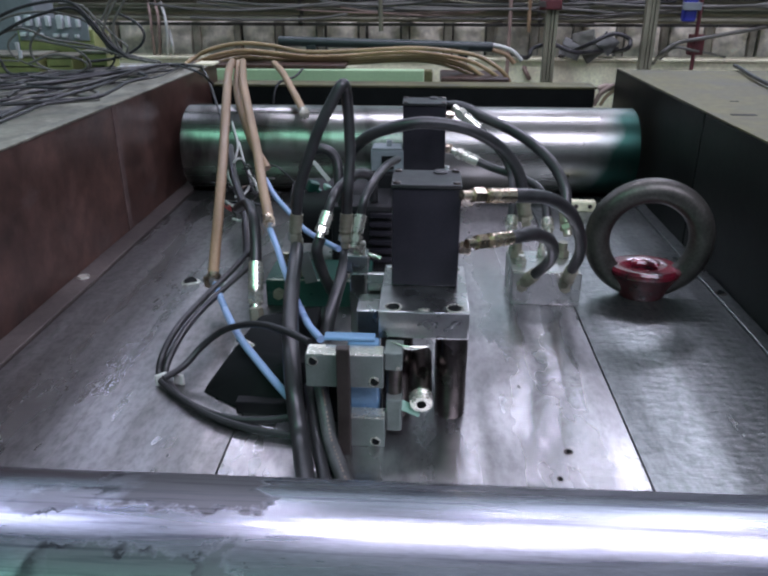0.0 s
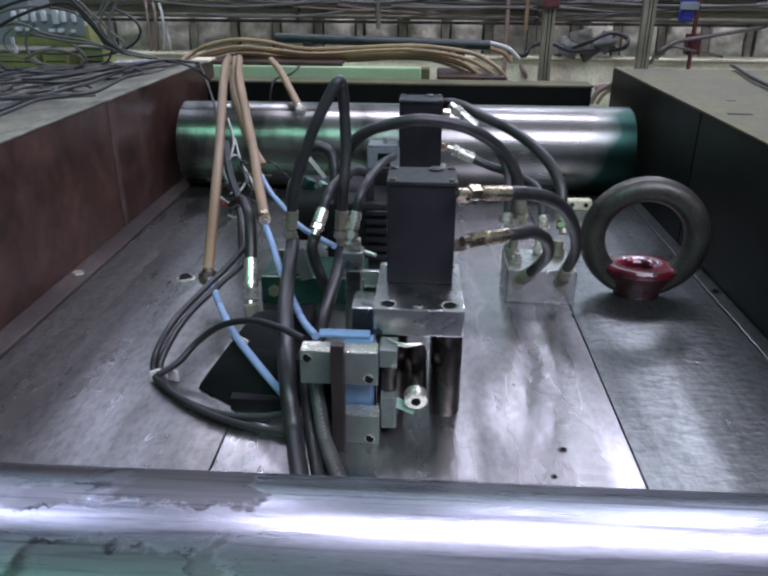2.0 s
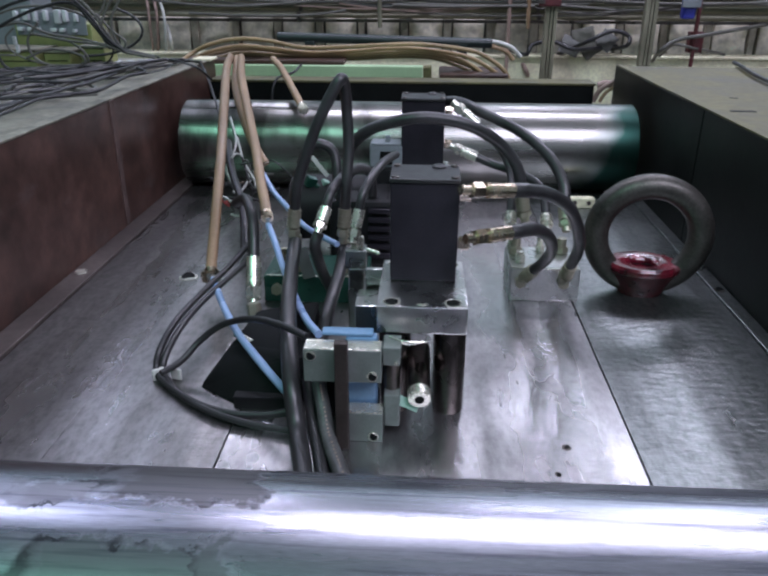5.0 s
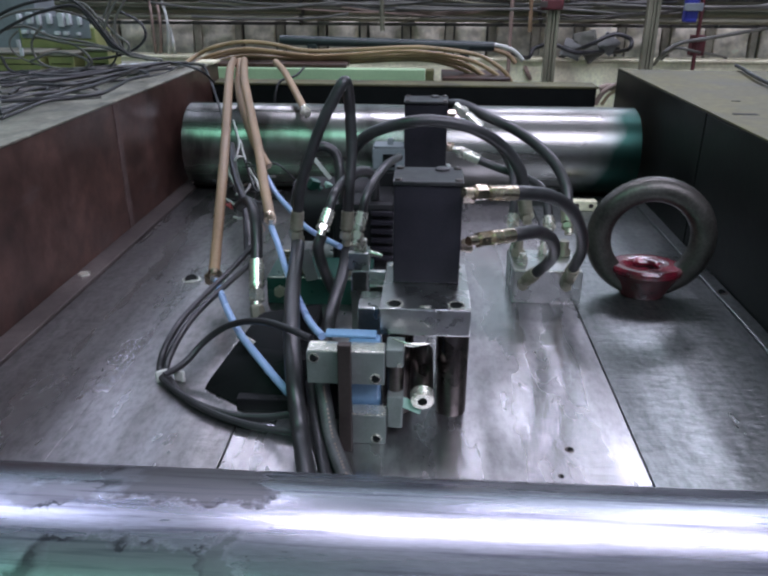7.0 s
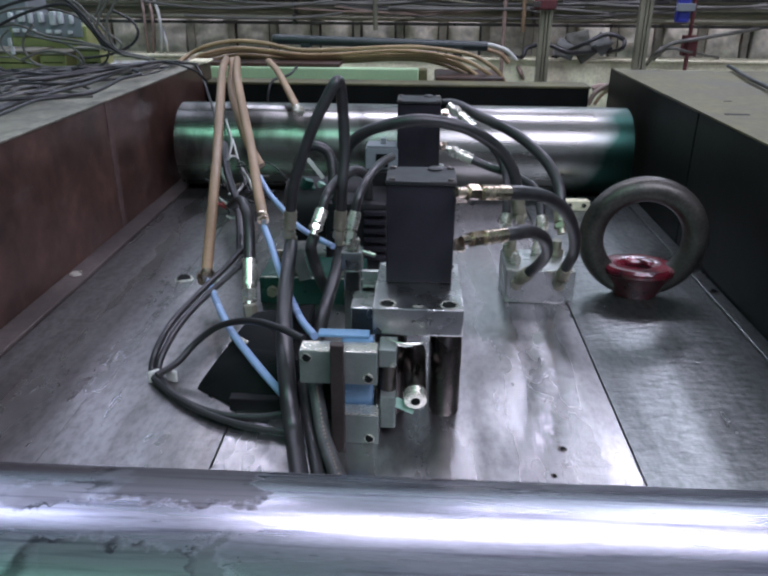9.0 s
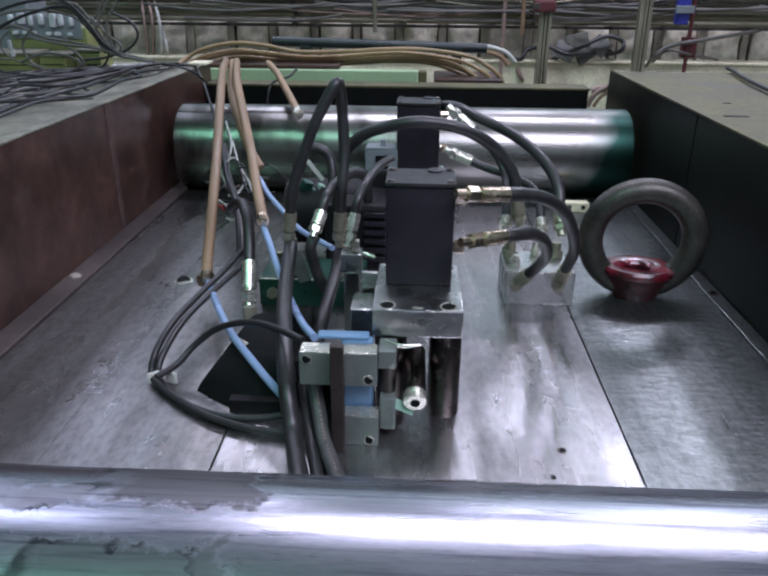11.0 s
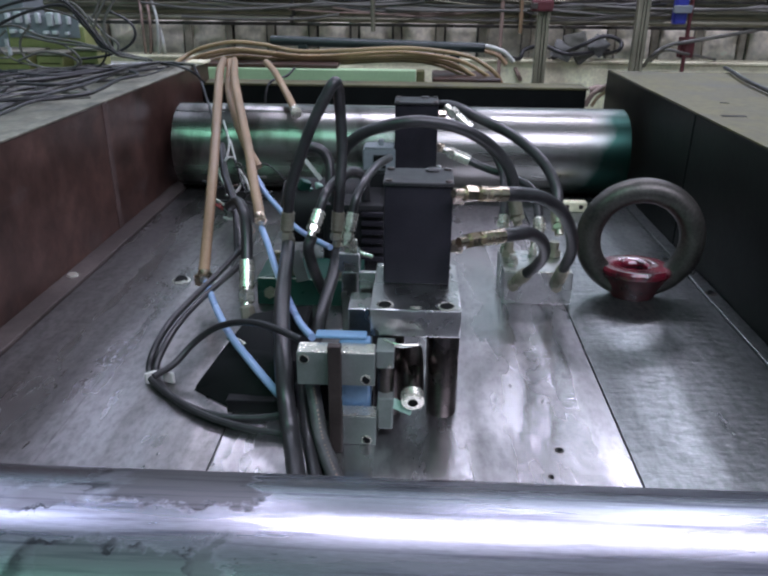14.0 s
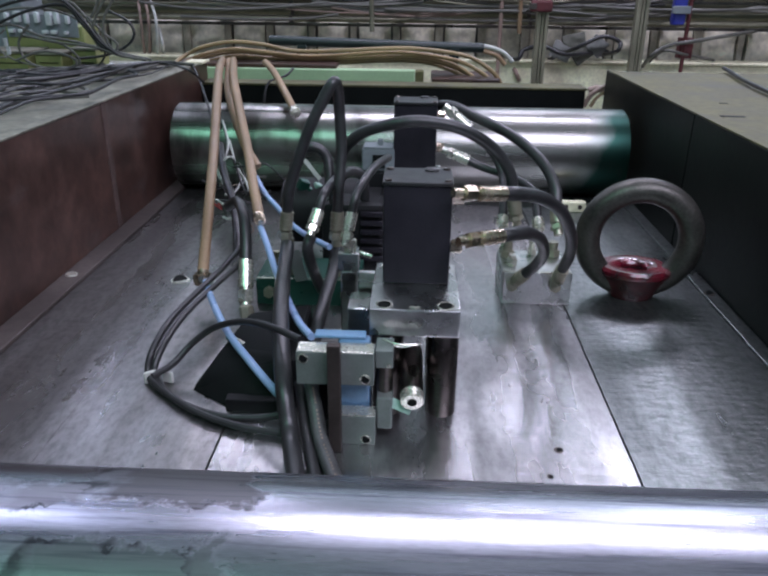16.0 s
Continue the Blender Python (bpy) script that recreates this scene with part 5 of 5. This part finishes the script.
hose("power_cable", "grey power cable looping in the air", 0.0048, M_CABLE, [(-1.302, 2.2, 0.37), (-1.28, 2.2, 0.327), (-1.206, 2.2, 0.313), (-1.112, 2.2, 0.319)])
hose("power_cable", "grey power cable looping in the air", 0.0038, M_GREYC, [(-1.219, 2.212, 0.355), (-1.137, 2.212, 0.381), (-1.055, 2.212, 0.367), (-1.039, 2.212, 0.344), (-1.101, 2.212, 0.324), (-1.194, 2.212, 0.326)])
hose("power_cable", "grey power cable looping in the air", 0.0038, M_GREYC, [(-0.988, 2.224, 0.482), (-0.943, 2.224, 0.433), (-0.909, 2.224, 0.405), (-0.911, 2.224, 0.373), (-0.839, 2.224, 0.365)])
hose("white_cable", "pale cable hanging down the back wall", 0.009, M_PINKW, [(-1.752, 4.7, 0.494), (-1.719, 4.62, 0.383), (-1.719, 4.62, 0.24), (-1.747, 4.7, 0.109)])
hose("white_cable", "pale cable hanging down the back wall", 0.009, M_PINKW, [(-1.715, 4.7, 0.494), (-1.67, 4.62, 0.384), (-1.676, 4.62, 0.24), (-1.722, 4.7, 0.103)])
hose("white_cable", "pale cable hanging down the back wall", 0.009, M_WHITEW, [(-1.671, 4.7, 0.451), (-1.624, 4.62, 0.355), (-1.626, 4.62, 0.241), (-1.666, 4.7, 0.115)])
hose("white_cable", "pale cable hanging down the back wall", 0.009, M_WHITEW, [(-1.637, 4.7, 0.293), (-1.598, 4.62, 0.212), (-1.622, 4.7, 0.13)])
# cables and pipes at the back
hose("power_cable", "loose cable at the back of the hall", 0.011, M_GREYC, [(1.385, 4.69, 0.093), (1.315, 4.3, 0.2), (1.4, 4.3, 0.258), (1.569, 4.3, 0.29), (2.041, 4.69, 0.321)])
hose("power_cable", "loose cable at the back of the hall", 0.008, M_GREYC, [(1.413, 4.69, 0.111), (1.378, 4.3, 0.231), (1.502, 4.3, 0.214), (1.82, 4.69, 0.148)])
hose("power_cable", "loose cable at the back of the hall", 0.012, M_CABLE, [(0.507, 4.69, 0.164), (0.577, 4.4, 0.164), (0.615, 4.4, 0.219), (0.726, 4.4, 0.236), (0.871, 4.4, 0.193), (1.164, 4.69, 0.191)])
hose("power_cable", "loose cable at the back of the hall", 0.012, M_CABLE, [(0.811, 4.69, 0.137), (0.922, 4.4, 0.237), (1.054, 4.4, 0.296), (1.154, 4.4, 0.27), (1.147, 4.4, 0.216), (1.107, 4.69, 0.167)])
hose("power_cable", "loose cable at the back of the hall", 0.009, M_WHITEW, [(0.231, 3.2, 0.334), (0.293, 3.2, 0.33), (0.356, 3.2, 0.31), (0.4, 3.2, 0.271)])
hose("power_cable", "loose cable at the back of the hall", 0.01, M_TAN, [(0.221, 3.2, 0.326), (0.326, 3.2, 0.298), (0.37, 3.2, 0.259)])
hose("power_cable", "loose cable at the back of the hall", 0.014, M_PINKW, [(0.576, 4.69, 0.129), (0.607, 4.575, 0.055), (0.658, 4.69, -0.024)])
hose("power_cable", "loose cable at the back of the hall", 0.012, M_PINKW, [(0.598, 2.6, 0.239), (0.628, 2.6, 0.246), (0.667, 2.6, 0.233)])
hose("power_cable", "loose cable at the back of the hall", 0.008, M_PINKW, [(0.568, 2.513, 0.198), (0.59, 2.513, 0.239), (0.635, 2.513, 0.268)])
hose("power_cable", "loose cable at the back of the hall", 0.006, M_TAN, [(0.589, 2.511, 0.198), (0.61, 2.511, 0.231), (0.643, 2.511, 0.252)])
hose("power_cable", "black cable lying on the dark side block", 0.006, M_CABLE, [(1.024, 2.544, 0.327), (1.005, 2.433, 0.327), (0.964, 2.237, 0.327), (0.925, 1.96, 0.327)])
# sagging cables over the conduits
hose("power_cable", "thin dusty cable sagging from the cable ladder", 0.0075, M_GREYC, [(-1.427, 4.5, 0.373), (-1.184, 4.48, 0.364), (-0.947, 4.48, 0.362), (-0.685, 4.49, 0.369), (-0.48, 4.5, 0.395)])
hose("power_cable", "thin dusty cable sagging from the cable ladder", 0.0063, M_GREYC, [(-0.189, 4.52, 0.438), (0.096, 4.5, 0.429), (0.378, 4.5, 0.426), (0.693, 4.51, 0.434), (0.939, 4.52, 0.437)])
hose("power_cable", "thin dusty cable sagging from the cable ladder", 0.0087, M_GREYC, [(-0.211, 4.54, 0.455), (0.131, 4.52, 0.447), (0.469, 4.52, 0.445), (0.845, 4.53, 0.452), (1.138, 4.54, 0.465)])
hose("power_cable", "thin dusty cable sagging from the cable ladder", 0.0079, M_GREYC, [(0.145, 4.56, 0.481), (0.492, 4.54, 0.453), (0.837, 4.54, 0.447), (1.219, 4.55, 0.465), (1.513, 4.56, 0.509)])
hose("power_cable", "thin dusty cable sagging from the cable ladder", 0.0088, M_GREYC, [(0.955, 4.5, 0.457), (1.26, 4.48, 0.443), (1.566, 4.48, 0.44), (1.907, 4.49, 0.45), (2.17, 4.5, 0.473)])
hose("power_cable", "thin dusty cable sagging from the cable ladder", 0.0088, M_GREYC, [(-0.639, 4.52, 0.465), (-0.472, 4.5, 0.45), (-0.308, 4.5, 0.446), (-0.126, 4.51, 0.456), (0.017, 4.52, 0.468)])
hose("power_cable", "thin dusty cable sagging from the cable ladder", 0.009, M_GREYC, [(-0.609, 4.54, 0.445), (-0.385, 4.52, 0.42), (-0.164, 4.52, 0.415), (0.082, 4.53, 0.431), (0.274, 4.54, 0.455)])
hose("power_cable", "thin dusty cable sagging from the cable ladder", 0.0079, M_CABLE, [(0.817, 4.56, 0.464), (0.968, 4.54, 0.457), (1.122, 4.54, 0.456), (1.296, 4.55, 0.46), (1.432, 4.56, 0.466)])
hose("power_cable", "thin dusty cable sagging from the cable ladder", 0.0083, M_GREYC, [(-0.207, 4.5, 0.427), (0.001, 4.48, 0.421), (0.207, 4.48, 0.42), (0.438, 4.49, 0.424), (0.619, 4.5, 0.422)])
hose("power_cable", "thin dusty cable sagging from the cable ladder", 0.0066, M_GREYC, [(1.026, 4.52, 0.444), (1.261, 4.5, 0.433), (1.499, 4.5, 0.431), (1.765, 4.51, 0.438), (1.97, 4.52, 0.463)])
hose("power_cable", "thin dusty cable sagging from the cable ladder", 0.0058, M_GREYC, [(-0.008, 4.54, 0.437), (0.226, 4.52, 0.427), (0.459, 4.52, 0.425), (0.718, 4.53, 0.432), (0.92, 4.54, 0.455)])
hose("power_cable", "thin dusty cable sagging from the cable ladder", 0.0056, M_GREYC, [(-1.396, 4.56, 0.456), (-1.199, 4.54, 0.43), (-1.007, 4.54, 0.423), (-0.794, 4.55, 0.441), (-0.627, 4.56, 0.446)])
hose("power_cable", "thin dusty cable sagging from the cable ladder", 0.0076, M_GREYC, [(-1.669, 4.5, 0.45), (-1.388, 4.48, 0.421), (-1.113, 4.48, 0.415), (-0.807, 4.49, 0.433), (-0.568, 4.5, 0.457)])
hose("power_cable", "thin dusty cable sagging from the cable ladder", 0.0087, M_GREYC, [(-1.373, 4.52, 0.474), (-1.018, 4.5, 0.447), (-0.669, 4.5, 0.441), (-0.282, 4.51, 0.459), (0.019, 4.52, 0.49)])

# more of the tangle on the side wall, each cable with its own slack
rng = random.Random(21)
for k in range(16):
    s = rng.random()
    a, b = Vector((-1.32 + 0.47 * s, 2.12 - 0.72 * s, 0)), Vector((-0.8 - 0.1 * rng.random(), 2.46 - 0.3 * s * rng.random(), 0))
    side_way = Vector((-(b - a).y, (b - a).x, 0)).normalized()
    pts = [tuple(a.lerp(b, f) + side_way * (rng.uniform(-0.09, 0.09) if 0 < f < 1 else 0) + Vector((0, 0, 0.325 + 0.006 * rng.random()))) for f in (0, 0.22, 0.45, 0.68, 1)]
    hose("power_cable", "thin dark cable tangled on the side wall", rng.uniform(0.0024, 0.0038), M_CABLE if k % 3 else M_GREYC, pts)
hose("power_cable", "dark cable hanging over the end of the side wall", 0.004, M_CABLE, [(-0.86, 2.43, 0.3245), (-0.8, 2.45, 0.3245), (-0.752, 2.43, 0.322), (-0.7, 2.33, 0.292), (-0.648, 2.2, 0.259), (-0.575, 2.0, 0.226), (-0.56, 1.95, 0.15)])
hose("control_cable", "thin black cable looping down from the tan bundle", 0.0042, M_CABLE, [(-0.44, 2.6, 0.3), (-0.452, 2.5, 0.285), (-0.5, 2.47, 0.27), (-0.515, 2.45, 0.235), (-0.52, 2.44, 0.18)])
# looped cables before the terminal boxes
for k in range(6):
    cx, cz, rx, rz = -1.14 + rng.uniform(-0.14, 0.14), 0.385 + rng.uniform(-0.02, 0.06), rng.uniform(0.12, 0.24), rng.uniform(0.05, 0.1)
    turn, sweep_by, y = rng.uniform(0, 2 * math.pi), rng.uniform(1.6, 2.8), 2.2 + 0.012 * k
    pts = [(cx + rx * math.cos(turn + sweep_by * f), y, max(0.322, cz + rz * math.sin(turn + sweep_by * f))) for f in (0, 0.2, 0.4, 0.6, 0.8, 1)]
    hose("power_cable", "grey power cable looping in the air", rng.uniform(0.0028, 0.0042), M_CABLE if k % 2 else M_GREYC, pts)
# knot of signal wires before the rear shaft
for k in range(16):
    a = Vector((rng.uniform(-0.5, -0.42), rng.uniform(1.66, 1.78), rng.uniform(0.06, 0.2)))
    pts = [tuple(a)]
    for f in range(3):
        a = a + Vector((rng.uniform(-0.035, 0.05), rng.uniform(-0.04, 0.02), rng.uniform(-0.045, 0.012)))
        a.z = max(a.z, 0.006)
        pts.append(tuple(a))
    hose("thin_wire", "thin loose signal wire in front of the round shaft", rng.uniform(0.0016, 0.003), (M_CABLE, M_CABLE, M_WHITEW, M_CABLE, M_GREYC, M_PINKW, M_CABLE)[k % 7], pts)
# dense run of dusty cables over the conduits
for k in range(22):
    x0 = rng.uniform(-2.6, 1.6)
    length, z, y = rng.uniform(0.7, 1.8), rng.uniform(0.36, 0.58), rng.uniform(4.48, 4.63)
    sag = rng.uniform(0.005, 0.04)
    pts = [(x0 + length * f, y + (4.74 - y) * f ** 3, z + rng.uniform(-0.008, 0.008) - sag * 4 * f * (1 - f)) for f in (0, 0.25, 0.5, 0.75, 1)]
    hose("power_cable", "thin dusty cable sagging from the cable ladder", rng.uniform(0.004, 0.009), (M_CABLE, M_GREYC, M_CONDUIT, M_PINKW, M_CONDUIT)[k % 5], pts)
for k in range(9):
    x0, z = -1.9 + 0.42 * k + rng.uniform(-0.2, 0.2), rng.uniform(0.49, 0.58)
    pts = [(x0 + 0.95 * f, 4.47 + 0.02 * (k % 3), z + rng.uniform(-0.012, 0.012) + 0.03 * (f - 0.5) * rng.uniform(-1, 1)) for f in (0, 0.3, 0.6, 1)]
    hose("white_cable", "pale dusty cable lying on the girder", rng.uniform(0.005, 0.008), M_WHITEW if k % 3 == 0 else M_CONDUIT, pts)
girder = tagged(new("lattice_girder"), "dark steel lattice girder carrying cables along the back wall", "girder")
for z in (0.475, 0.6):
    part("chord", boxed((-3.4, 4.64, z - 0.008), (4.0, 4.66, z + 0.008), 0.002), M_DSTEEL, girder)
for k in range(34):
    x0 = -3.3 + k * 0.215
    part("diagonal", rod(bmesh.new(), (x0, 4.65, 0.478 if k % 2 else 0.597), (x0 + 0.215, 4.65, 0.597 if k % 2 else 0.478), 0.007, None, 8), M_DSTEEL, girder)

# ---- ties, joints and marks ----
for x, y, a in ((-0.413, 0.965, 40), (-0.385, 0.967, -20)):
    bm = bmesh.new()
    box(bm, (-0.01, -0.003, 0), (0.01, 0.003, 0.02), 0.0025, pose(x, y, 0.0, 0, 0, a))
    tie = tagged(part("cable_tie", bm, M_WHITEW), "white cable tie round the black cables", "cable tie", "cable ties")
tee = tagged(new("brass_tee"), "small brass joint with a white lever on the tan hose", "pipe joint")
part("body", hexagon(bmesh.new(), (-0.405, 1.246, 0.074), (-0.402, 1.244, 0.052), 0.0175), M_BRASS, tee)
part("collar", rod(bmesh.new(), (-0.402, 1.244, 0.052), (-0.4, 1.24, 0.044), 0.009, None, 18), M_BRASS, tee)
part("lever", boxed((-0.392, 1.238, 0.05), (-0.375, 1.246, 0.06), 0.002), M_WHITEW, tee, "white plastic lever")
